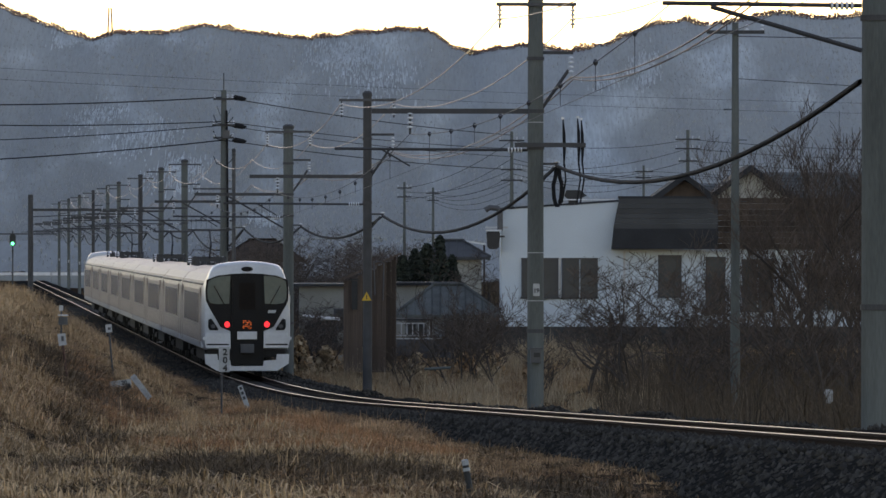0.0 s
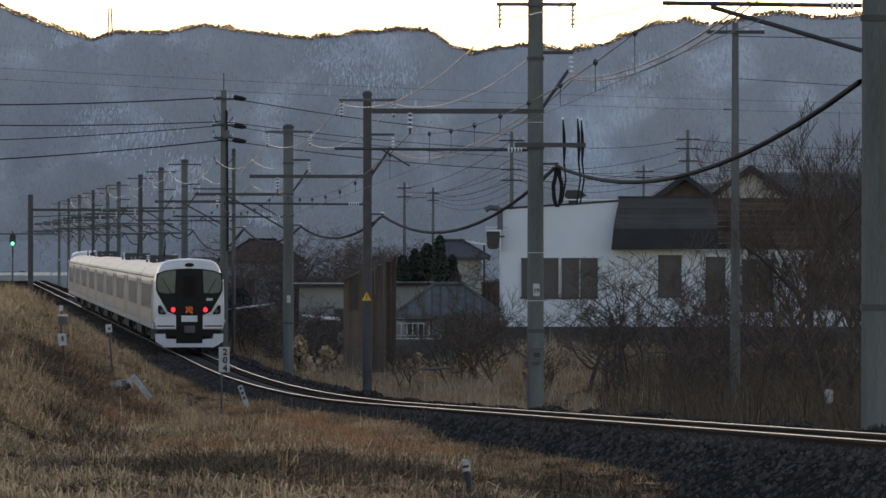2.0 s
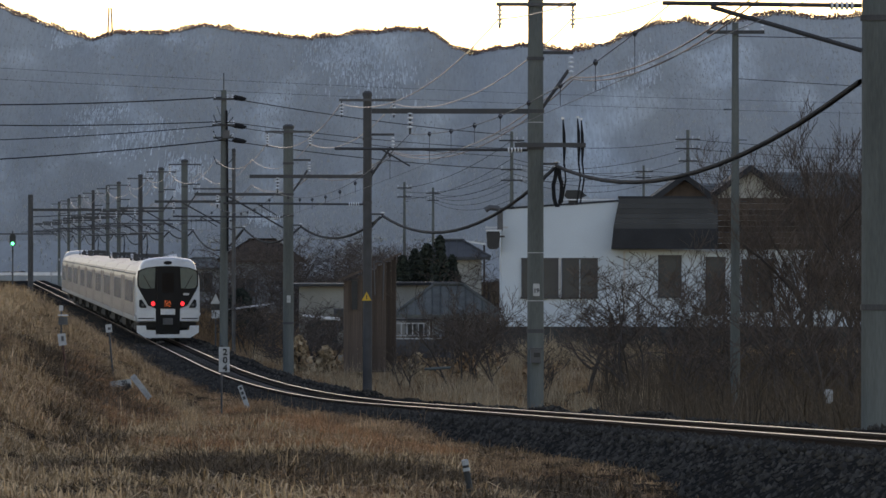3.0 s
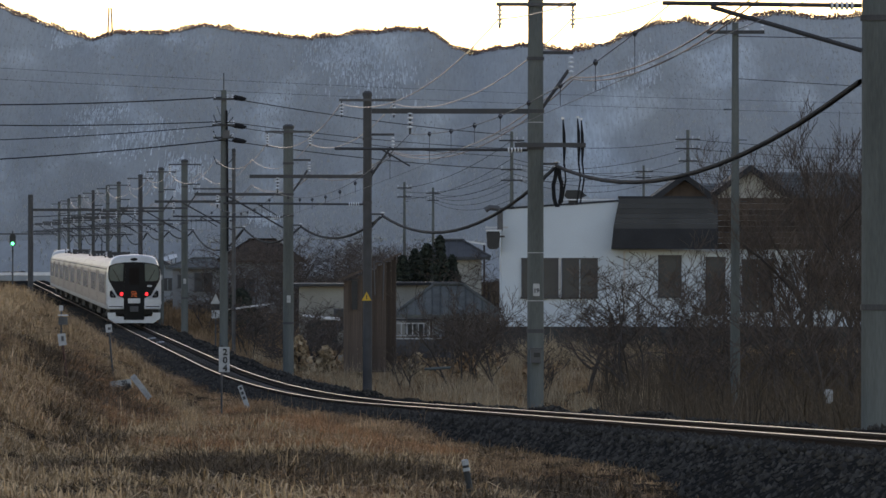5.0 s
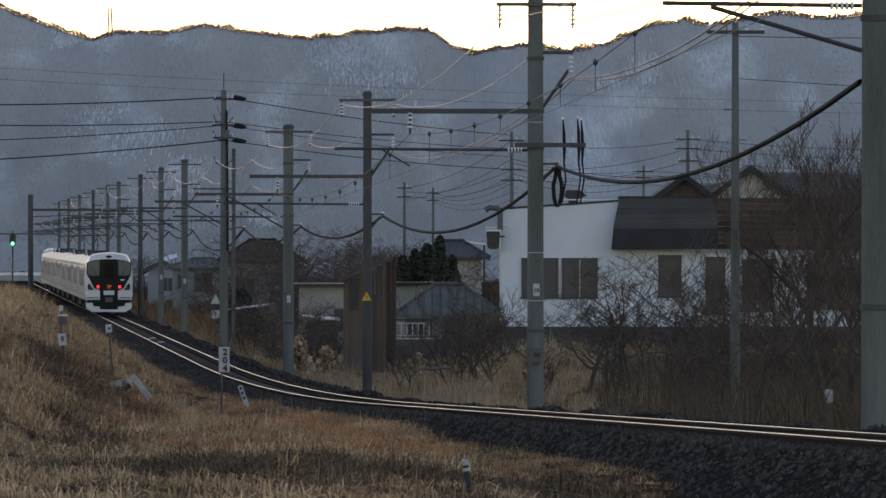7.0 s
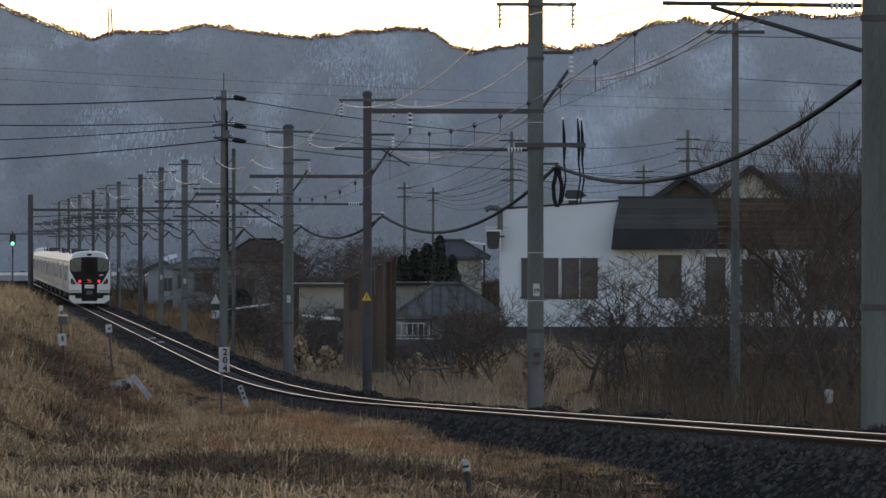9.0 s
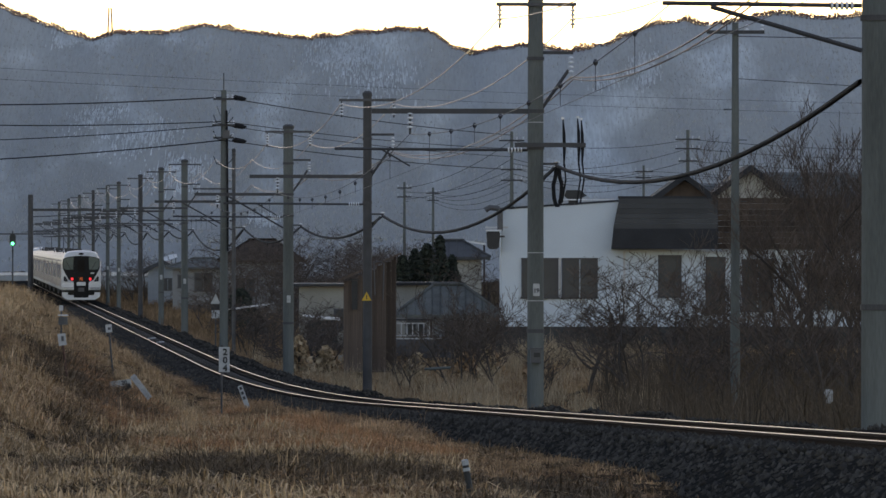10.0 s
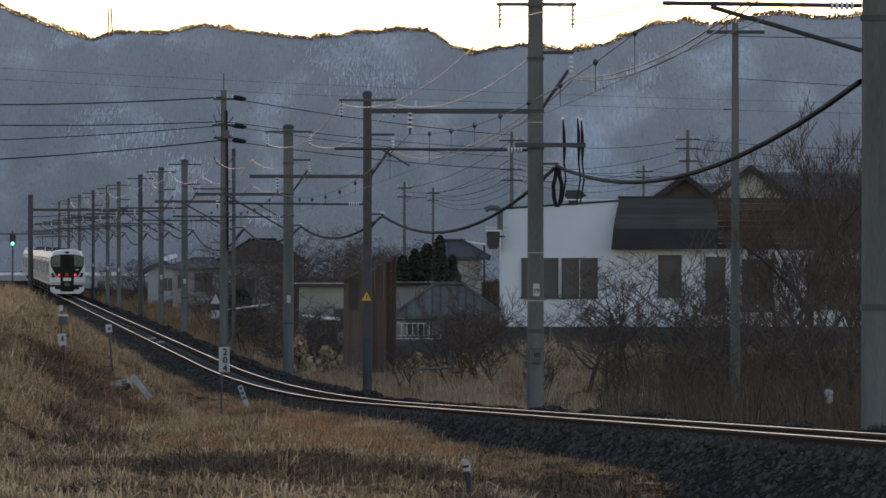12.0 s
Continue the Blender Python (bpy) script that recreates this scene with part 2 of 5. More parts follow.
def smooth_step(a, b, x):
    t = min(1.0, max(0.0, (x - a) / (b - a)))
    return t * t * (3 - 2 * t)


def ground_z(x, y):
    d = track_x(y) - x
    zr = rail_z(max(y, 20.0))
    bump = 0.12 * noise.noise((x * 0.35, y * 0.12, 0)) + 0.13 * noise.noise((x * 1.1, y * 0.3, 3))
    if d > 0:
        toe = -0.42 + 0.06 * smooth_step(110, 190, y)
        start = 2.0 + 0.45 * (1 - smooth_step(195, 270, y)) + max(0.0, 180 - y) * 0.068
        steep = 0.5 + 0.1 * smooth_step(170, 215, y)
        top = 2.85 - 2.4 * smooth_step(222, 300, y)
        ledge = toe + 0.2 * smooth_step(95, 125, y) * (1 - smooth_step(2.8, 4.6, d))
        z = zr + ledge * smooth_step(1.2, 2.2, d) - 0.7 * (1 - smooth_step(1.2, 2.2, d))
        z = max(z, min(zr + toe + steep * (d - start), top)) if d > 1.9 else z
        z -= 0.45 * (1 - smooth_step(57, 76, y)) * (1 - smooth_step(3.6, 5.6, d))
        z = min(z, 2.85 if y < 222 else 9) - 1.3 * smooth_step(600, 740, y) * smooth_step(4, 12, d)
        return z + bump * smooth_step(3.4, 6.0, d) * (1.0 if y < 400 else 0.3)
    d = -d
    side = -0.5 - 0.35 * smooth_step(2, 5, d)
    z = zr + side
    far = -0.15
    z = z + (far - z) * smooth_step(4, 18, d) - 1.3 * smooth_step(600, 740, y) * smooth_step(4, 12, d)
    return z + bump * smooth_step(2.2, 5, d) * (1.0 if y < 400 else 0.2)


def grid_axis(dense_a, dense_b, step, lo, hi, grow=1.3):
    mid = list(np.arange(dense_a, dense_b + 0.001, step))
    up, s = dense_b, step
    ups = []
    while up < hi:
        s *= grow
        up = min(hi, up + s)
        ups.append(up)
    dn, s, dns = dense_a, step, []
    while dn > lo:
        s *= grow
        dn = max(lo, dn - s)
        dns.append(dn)
    return dns[::-1] + mid + ups


def sheet(xs, ys, height):
    g = Geo()
    g.v = [(x, y, height(x, y)) for y in ys for x in xs]
    w = len(xs)
    g.f = [(j * w + i, j * w + i + 1, (j + 1) * w + i + 1, (j + 1) * w + i) for j in range(len(ys) - 1) for i in range(w - 1)]
    g.mi = [0] * len(g.f)
    return g


solo("ground", sheet(grid_axis(-32, 40, 0.6, -2500, 2500), grid_axis(30, 330, 1.0, -1500, 4700), ground_z), M["soil"],
     "dry brown winter ground with dead grass beside the railway", "ground", kind="structure", smooth=True)


# ---- mountains: a long wooded ridge under a bright sky ----
RIDGE_Y = 4300.0
RIDGE = ((-320, 170), (-298, 163), (-270, 152), (-236, 140), (-220, 145), (-186, 145), (-160, 150), (-128, 145), (-92, 141),
         (-55, 145), (-27, 147.5), (-9, 146), (6, 136), (18, 131), (35, 134), (57, 137), (86, 132.5), (112, 138), (139, 150), (163, 154),
         (180, 150), (227, 159), (255, 155), (298, 158), (330, 160))


def ridge_z(x):
    if x <= RIDGE[0][0] or x >= RIDGE[-1][0]:
        e = RIDGE[0][1] if x < 0 else RIDGE[-1][1]
        return e + 40 * noise.noise((x * 0.004, 7, 0))
    for (a, za), (b, zb) in zip(RIDGE, RIDGE[1:]):
        if a <= x <= b:
            t = (x - a) / (b - a)
            return za + (zb - za) * t + 1.2 * noise.noise((x * 0.12, 2, 0))


FOOT_Y = 3800.0


def mountain_z(x, y):
    t = (y - FOOT_Y) / (RIDGE_Y - FOOT_Y)
    r = ridge_z(x)
    if t < 0:
        # a low wooded rise in front of the foot
        return -2 + (6.5 + 1.5 * noise.noise((x * 0.03, 4, 0))) * smooth_step(905, 1080, y) - 1.5 * smooth_step(1200, FOOT_Y, y)
    if t > 1:
        return r - (t - 1) * 120
    u = min(1.0, max(0.0, t))
    fold = noise.fractal((x * 0.014 + u * 0.9, u * 1.6, 1.5), 1.0, 2.0, 4)
    rib = abs(noise.noise((x * 0.022 - u * 0.7, u * 1.1, 8.5)))
    return r * u ** 1.08 + (fold * 9 - rib * 9) * math.sin(math.pi * u) + 3 * (1 - u)


def slope_y(x, z):
    """Where on the mountain's face a height lies."""
    return FOOT_Y + (RIDGE_Y - FOOT_Y) * min(0.97, max(0.02, z / ridge_z(x))) ** (1 / 1.08)


mx = grid_axis(-330, 330, 3.0, -3200, 3200, 1.4)
my = list(np.arange(900, 1101, 20.0)) + [1200, 1800, 2600, 3400] + list(np.arange(FOOT_Y, RIDGE_Y + 1, 8.0)) + [RIDGE_Y + 80, RIDGE_Y + 300]
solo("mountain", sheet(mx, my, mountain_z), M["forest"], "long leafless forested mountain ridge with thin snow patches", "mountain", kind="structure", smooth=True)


# ---- railway track ----
def along(ys, off, dz):
    return [(track_x(y) + off, y, rail_z(y) + dz) for y in ys]


track_ys = list(np.arange(20, 260, 2.0)) + list(np.arange(260, 1300, 20.0))


def strip(profile, ys):
    g = Geo()
    w = len(profile)
    g.v = [(track_x(y) + o, y, rail_z(y) + dz) for y in ys for o, dz in profile]
    g.f = [(j * w + i, j * w + i + 1, (j + 1) * w + i + 1, (j + 1) * w + i) for j in range(len(ys) - 1) for i in range(w - 1)]
    g.mi = [0] * len(g.f)
    return g


def shoulder(y):
    return 1.2 * (1 - smooth_step(58, 75, y))


def crest(o, y):
    """The heaped edge of the ballast on the far side of the track."""
    if not 1.35 < o < 2.7:
        return 0.0
    return 0.33 * math.sin(math.pi * (o - 1.35) / 1.35) * max(0.15, 0.6 + 0.9 * noise.noise((y * 0.22, 9, 0)))


def ballast_bed():
    g = Geo()
    ys = list(np.arange(20, 330, 0.5)) + list(np.arange(330, 1300, 10.0))
    offs = (-5.2, -4.0, -3.0, -2.35, -1.9, -1.5, -1.2, -0.75, -0.35, 0.0, 0.35, 0.75, 1.2, 1.5, 1.9, 2.3, 2.8, 3.4)
    for y in ys:
        ext = shoulder(y)
        for o in offs:
            a = abs(o)
            dz = -0.10 if a > 0.7 else -0.165
            if o < -1.3:
                wide = smooth_step(110, 150, y)
                dz = -0.10 - (a - 1.3) * (0.5 - 0.38 * wide)
                if a > 2.35 + ext - 0.35 * wide:
                    dz -= (a - 2.35 - ext + 0.35 * wide) * 0.9
            elif o > 1.3:
                dz = -0.12 - max(0, (o - 1.5)) * 0.5
                dz += crest(o, y)
            dz += 0.035 * noise.noise((o * 2, y * 2, 5)) * (a > 1.0)
            g.v.append((track_x(y) + o, y, rail_z(y) + dz))
    w = len(offs)
    g.f = [(j * w + i, j * w + i + 1, (j + 1) * w + i + 1, (j + 1) * w + i) for j in range(len(ys) - 1) for i in range(w - 1)]
    g.mi = [0] * len(g.f)
    return g


solo("track_bed", ballast_bed(), M["ballast"], "dark grey crushed stone ballast under the railway track", "ballast", kind="structure")
track = thing("railway_track", "single narrow-gauge railway track with shiny worn rails on ballast", "railway track")
for off in (-0.566, 0.566):
    part("rail", strip(((off - 0.03, -0.006), (off - 0.024, 0.0), (off + 0.024, 0.0), (off + 0.03, -0.006)), track_ys), M["rail"], track, "polished steel rail head")
    part("rail_web", strip(((off - 0.065, -0.16), (off - 0.06, -0.14), (off - 0.012, -0.12), (off - 0.012, -0.05), (off - 0.034, -0.04), (off - 0.033, -0.007), (off + 0.033, -0.007), (off + 0.034, -0.04), (off + 0.012, -0.05), (off + 0.012, -0.12),
                            (off + 0.06, -0.14), (off + 0.065, -0.16)), track_ys), M["rail_side"], track, "rusty brown rail web and foot")
sleeper_mesh = Geo().quad_box((0, 0, 0), (2.0, 0.22, 0.12)).mesh("sleeper", M["sleeper"])
for i in range(300):
    y = 60 + i * 0.68
    part("sleeper", sleeper_mesh, None, track, m=pose(track_x(y), y, rail_z(y) - 0.215, 0, 0, HEADING))
rest = Geo()
for i in range(400):
    y = 60 + (300 + i) * 0.68
    rest.quad_box((track_x(y), y, rail_z(y) - 0.215), (2.0, 0.22, 0.12), HEADING)
tagged(part("sleeper_rest", rest, M["sleeper"], track), kind="stuff")
for y, o in ((300.0, -0.05), (312.0, -0.05)):
    g = Geo()
    for k in range(2):
        g.quad_box((o + 0.18 * k, 1.4 * k, 0.0), (0.22, 0.5, 0.05))
    solo("balise", g, M["sign_white"], "pale grey signal beacon plate lying between the rails", "track beacon", pose(track_x(y) + o, y, rail_z(y) - 0.11, 0, 0, HEADING), "track beacons")


# ---- overhead line poles ----
def insulator(g, x, y, z, n=3, r=0.075, step=0.1, mi=0):
    for k in range(n):
        zz = z - step * k
        g.tube([(x, y, zz), (x, y, zz - 0.035), (x, y, zz - 0.05)], [r * 0.35, r, r * 0.5], 8, mi=mi)


def catenary_pole(y, radius=0.19, material="concrete", top=8.85, off=2.65, arms=True, beam=3.5, lower=4.3, cable=True, right=True, strut=True, rod=5.55, strut_z=6.36, side=1, label="", plate=True, steady=True):
    z0 = rail_z(y)
    base = ground_z(track_x(y) + off * side, y) - 0.3
    m = pose(track_x(y) + off * side, y, z0, 0, 0, HEADING if side > 0 else HEADING + 180)
    p = thing("catenary_pole", label or "round grey concrete railway pole with cantilever arms and insulators", "railway pole", m, "catenary poles")
    b = base - z0
    part("pole", Geo().tube([(0, 0, b), (0, 0, top)], [radius * 1.04, radius * 0.94], 16), M[material], p, smooth=False)
    band = Geo().tube([(0, 0, -0.04), (0, 0, 0.04)], radius * 1.09, 14).mesh("clamp_band", M["steel_dark"])
    for z in (top - 0.12, 7.55, 6.4, 5.6, 1.6):
        part("clamp_band", band, None, p, m=pose(0, 0, z))
    part("cap", Geo().tube([(0, 0, top - 0.01), (0, 0, top + 0.1), (0, 0, top + 0.16)], [radius * 1.1, radius * 1.1, radius * 0.6], 14), M["steel_dark"], p)
    if arms:
        part("feeder_arm", Geo().quad_box((0, -radius, top - 0.12), (1.75, 0.08, 0.08)), M["steel_grey"], p)
        for sx in (-0.8, 0.8):
            part("hanger", Geo().tube([(sx, -radius, top - 0.1), (sx, -radius, top - 0.65)], 0.025, 6), M["steel_dark"], p)
            g = Geo()
            insulator(g, sx, -radius, top - 0.22, 4)
            part("insulator", g, M["porcelain"], p, "white porcelain insulator discs", smooth=True)
    if beam:
        part("cantilever_beam", Geo().quad_box((-beam / 2, 0, 6.4), (beam, 0.09, 0.11)), M["steel_dark"], p)
        if strut:
            part("beam_strut", Geo().tube([(-radius, 0, 5.15), (-2.3, 0, strut_z)], 0.036, 6), M["steel_dark"], p)
        part("pull_rod", Geo().tube([(-radius, 0, rod), (-lower, 0, rod + 0.03)], 0.035, 6), M["steel_dark"], p)
        g = Geo()
        for k in range(5):
            g.tube([(-radius - 0.12 - 0.07 * k, 0, rod), (-radius - 0.15 - 0.07 * k, 0, rod)], 0.06, 8)
        part("rod_insulator", g, M["porcelain"], p, "ribbed white rod insulator", smooth=True)
        part("drop_arm", Geo().tube([(-off, 0, 6.4), (-off, 0, 5.9)], 0.03, 6), M["steel_dark"], p)
        if steady:
            part("steady_arm", Geo().tube([(-off - 0.6, 0, 5.55), (-off, 0, 5.2)], 0.02, 6), M["steel_dark"], p)
        g = Geo()
        insulator(g, -off, 0, 6.38, 4)
        part("beam_insulator", g, M["porcelain"], p, "white porcelain insulator discs", smooth=True)
    if right:
        part("side_arm", Geo().quad_box((0.4, 0, 7.68), (0.85, 0.07, 0.07)).tube([(0.1, 0, 6.4), (0.72, 0, 7.3)], 0.04, 6), M["steel_dark"], p)
        g = Geo()
        insulator(g, 0.78, 0, 7.6, 4)
        part("side_insulator", g, M["porcelain"], p, "white porcelain insulator discs", smooth=True)
    if cable:
        part("cable_bracket", Geo().quad_box((0.25, 0, 5.25), (0.5, 0.05, 0.05)).tube([(0.05, 0, 4.75), (0.42, 0, 5.2)], 0.03, 6), M["steel_dark"], p)
        g = Geo()
        insulator(g, 0.46, 0, 5.32, 2, 0.09)
        part("cable_insulator", g, M["porcelain"], p, smooth=True)
    if 100 < y < 180:
        part("junction_box", Geo().quad_box((-0.02, -radius - 0.07, 1.05), (0.22, 0.14, 0.3)).quad_box((-0.02, -radius - 0.07, 1.22), (0.3, 0.18, 0.03)), M["steel_grey"], p, "small grey junction box")
        part("box_door", Geo().quad_box((0.0, -radius - 0.15, 1.08), (0.14, 0.02, 0.1)), M["sign_black"], p)
        for z in (2.25, 3.3, 6.15):
            part("white_strap", Geo().tube([(0, 0, z), (0, 0, z + 0.018)], radius * 1.04, 14), M["sign_white"], p)
    if plate:
        part("number_plate", Geo().quad_box((0, -radius * 1.05 - 0.01, 2.5), (0.14, 0.02, 0.27)), M["sign_white"], p, "small white plate")
    return p


POLES = (40.0, 88.3, 139.5, 195.0, 238.0, 283.0, 341.0, 378.0, 418.0, 470.0, 502.0, 551.0, 607.0, 660.0, 715.0)
SPEC = {139.5: dict(radius=0.178, strut=False, off=2.75, beam=3.6, lower=4.4), 88.3: dict(radius=0.2, off=2.72, rod=5.77, strut_z=5.75, beam=3.57, lower=2.97, plate=False, steady=False, right=False, cable=False), 195.0: dict(radius=0.138, off=2.75, beam=3.6, lower=4.4, material="steel_dark", plate=False, strut=False),
        238.0: dict(radius=0.195), 283.0: dict(radius=0.085, material="steel_grey", arms=False, top=8.6, plate=False, right=False),
        341.0: dict(radius=0.18), 378.0: dict(radius=0.16), 418.0: dict(radius=0.15, material="steel_dark", plate=False, right=False),
        470.0: dict(radius=0.15), 502.0: dict(radius=0.15, right=False), 551.0: dict(radius=0.14, material="steel_dark"), 607.0: dict(radius=0.15)}
pole_at = {}
for y in POLES[1:]:
    pole_at[y] = catenary_pole(y, **SPEC.get(y, dict(radius=0.15)))


def sag(a, b, drop, n=14):
    a, b = Vector(a), Vector(b)
    return [tuple(a.lerp(b, i / n) - Vector((0, 0, 4 * drop * (i / n) * (1 - i / n)))) for i in range(n + 1)]


def at_pole(y, off, z):
    return (track_x(y) + off, y, rail_z(y) + z)


def line_run(name, hooks, drop, r, material, label, n=14, slack=(), taut=()):
    """One wire over all its hooks (offset, along, height), sagging with the square of the span."""
    pts = []
    for (oa, ya, za), (ob, yb, zb) in zip(hooks, hooks[1:]):
        run = sag(at_pole(ya, oa, za), at_pole(yb, ob, zb), drop * (1.35 if ya in slack else 0.6 if ya in taut else 1.0) * ((yb - ya) / 50) ** 2, n)
        pts += run if not pts else run[1:]
    return solo(name, Geo().tube(pts, r, 5, caps=False), M[material], label, "overhead wire", group="overhead wires", smooth=True)


def hooks(off, z, special=None):
    special = special or {}
    return [(special[y][0], y, special[y][1]) if y in special else (off, y, z) for y in POLES]


for side_off in (-0.8, 0.8):
    line_run("feeder_wire", hooks(2.65 + side_off, 8.28, {195.0: (2.75 + side_off, 8.62), 139.5: (2.75 + side_off, 8.42)}), 0.6, 0.0125, "copper", "bare copper feeder wire sagging between railway poles", slack=(195.0, 238.0))
line_run("return_wire", hooks(2.65 + 0.78, 7.15, {139.5: (3.53, 7.15), 195.0: (3.53, 7.15), 88.3: (1.04, 5.9), 40.0: (0.5, 6.2)}), 0.55, 0.014, "old_copper", "bare copper return wire on porcelain insulators", taut=(88.3,))
line_run("return_wire", hooks(2.65 + 0.83, 7.10, {139.5: (3.58, 7.10), 195.0: (3.58, 7.10), 88.3: (1.10, 5.85), 40.0: (0.56, 6.15)}), 0.60, 0.014, "old_copper", "bare copper return wire on porcelain insulators", taut=(88.3,))
line_run("messenger_wire", hooks(0.0, 5.9), 0.5, 0.009, "wire", "steel messenger wire above the track")
line_run("contact_wire", hooks(0.0, 5.1), 0.02, 0.006, "wire", "copper contact wire above the track")
line_run("signal_cable", hooks(2.65 + 0.46, 5.2, {139.5: (3.21, 5.2), 195.0: (3.21, 5.2), 88.3: (2.5, 4.72)})[1:], 0.75, 0.042, "black_cable", "thick black insulated cable sagging between railway poles")
g = Geo()
for a, b in zip(POLES, POLES[1:]):
    for k in range(1, 9):
        t = k / 9
        y = a + (b - a) * t
        zt = 5.9 - 4 * 0.5 * ((b - a) / 50) ** 2 * t * (1 - t)
        g.tube([at_pole(y, 0, 5.1), at_pole(y, 0, zt)], 0.006, 4)
        g.tube([at_pole(y, 0, zt - 0.05), at_pole(y, 0, zt), at_pole(y, 0, zt + 0.05)], [0.02, 0.05, 0.02], 6)
tagged(new("droppers", g.mesh("droppers", M["wire"])), "thin steel droppers between messenger and contact wire", "dropper wires", kind="stuff")

# a portal over the track far off and the mast on its other side
portal = thing("portal_frame", "dark steel portal beam across the track on a round mast", "railway portal", pose(track_x(551), 551, 0, 0, 0, HEADING))
part("mast", Geo().tube([(-2.75, 0, -0.6), (-2.75, 0, 8.6)], [0.24, 0.22], 12), M["steel_dark"], portal)
part("beam", Geo().quad_box((1.4, 0, 7.3), (8.4, 0.2, 0.22)), M["steel_dark"], portal)
part("truss_rods", Geo().tube([(-2.7, 0, 6.7), (2.6, 0, 6.9)], 0.04, 5), M["steel_dark"], portal)

sig = thing("railway_signal", "tall railway colour-light signal showing green on a thin mast", "railway signal", pose(-37.75, 560, -0.32))
part("mast", Geo().tube([(0, 0, -0.5), (0, 0, 5.8)], 0.06, 8), M["steel_dark"], sig)
g = Geo()
g.prism([(-0.27 + (0.27 - 0.27 * math.cos(a)) , 4.75 + 0.0 + (0.0 if math.sin(a) < 0 else 0.55) + 0.27 * math.sin(a)) for a in np.linspace(0, 2 * math.pi, 17)[:-1]], -0.08, 0.08)
part("backboard", g, M["sign_black"], sig)
part("lens", Geo().tube([(-0.0, -0.09, 4.7), (0, -0.14, 4.7)], 0.15, 14), M["signal_green"], sig, "lit green lens")
part("cross_arm", Geo().quad_box((1.0, 0.1, 5.55), (5.6, 0.08, 0.1)), M["steel_dark"], sig)


# ---- train: nine-car limited express ----
CAR, HALF_W = 20.4, 1.473


def body_ring(y, k=1.0, top=3.68, low=0.95):
    pts = [(-1.40, low), (-1.473, 1.25), (-1.473, 2.3), (-1.44, 2.95), (-1.36, 3.25), (-1.15, top - 0.2), (-0.75, top - 0.06), (0, top)]
    pts = pts + [(-x, z) for x, z in reversed(pts[:-1])]
    return [(x * k, y, z) for x, z in pts]


def rounded(ring, n=4):
    """The ring with its corners eased by a spline through its points."""
    pts, out = [Vector(p) for p in ring], []
    m = len(pts)
    for i in range(m):
        a, b, c, d = (pts[(i + k) % m] for k in (-1, 0, 1, 2))
        straight = b.z < 1.3 and c.z < 1.3
        for k in range(n):
            t = k / n
            p = b.lerp(c, t) if straight else 0.5 * (2 * b + (c - a) * t + (2 * a - 5 * b + 4 * c - d) * t * t + (3 * b - 3 * c + d - a) * t ** 3)
            out.append(tuple(p))
    return out


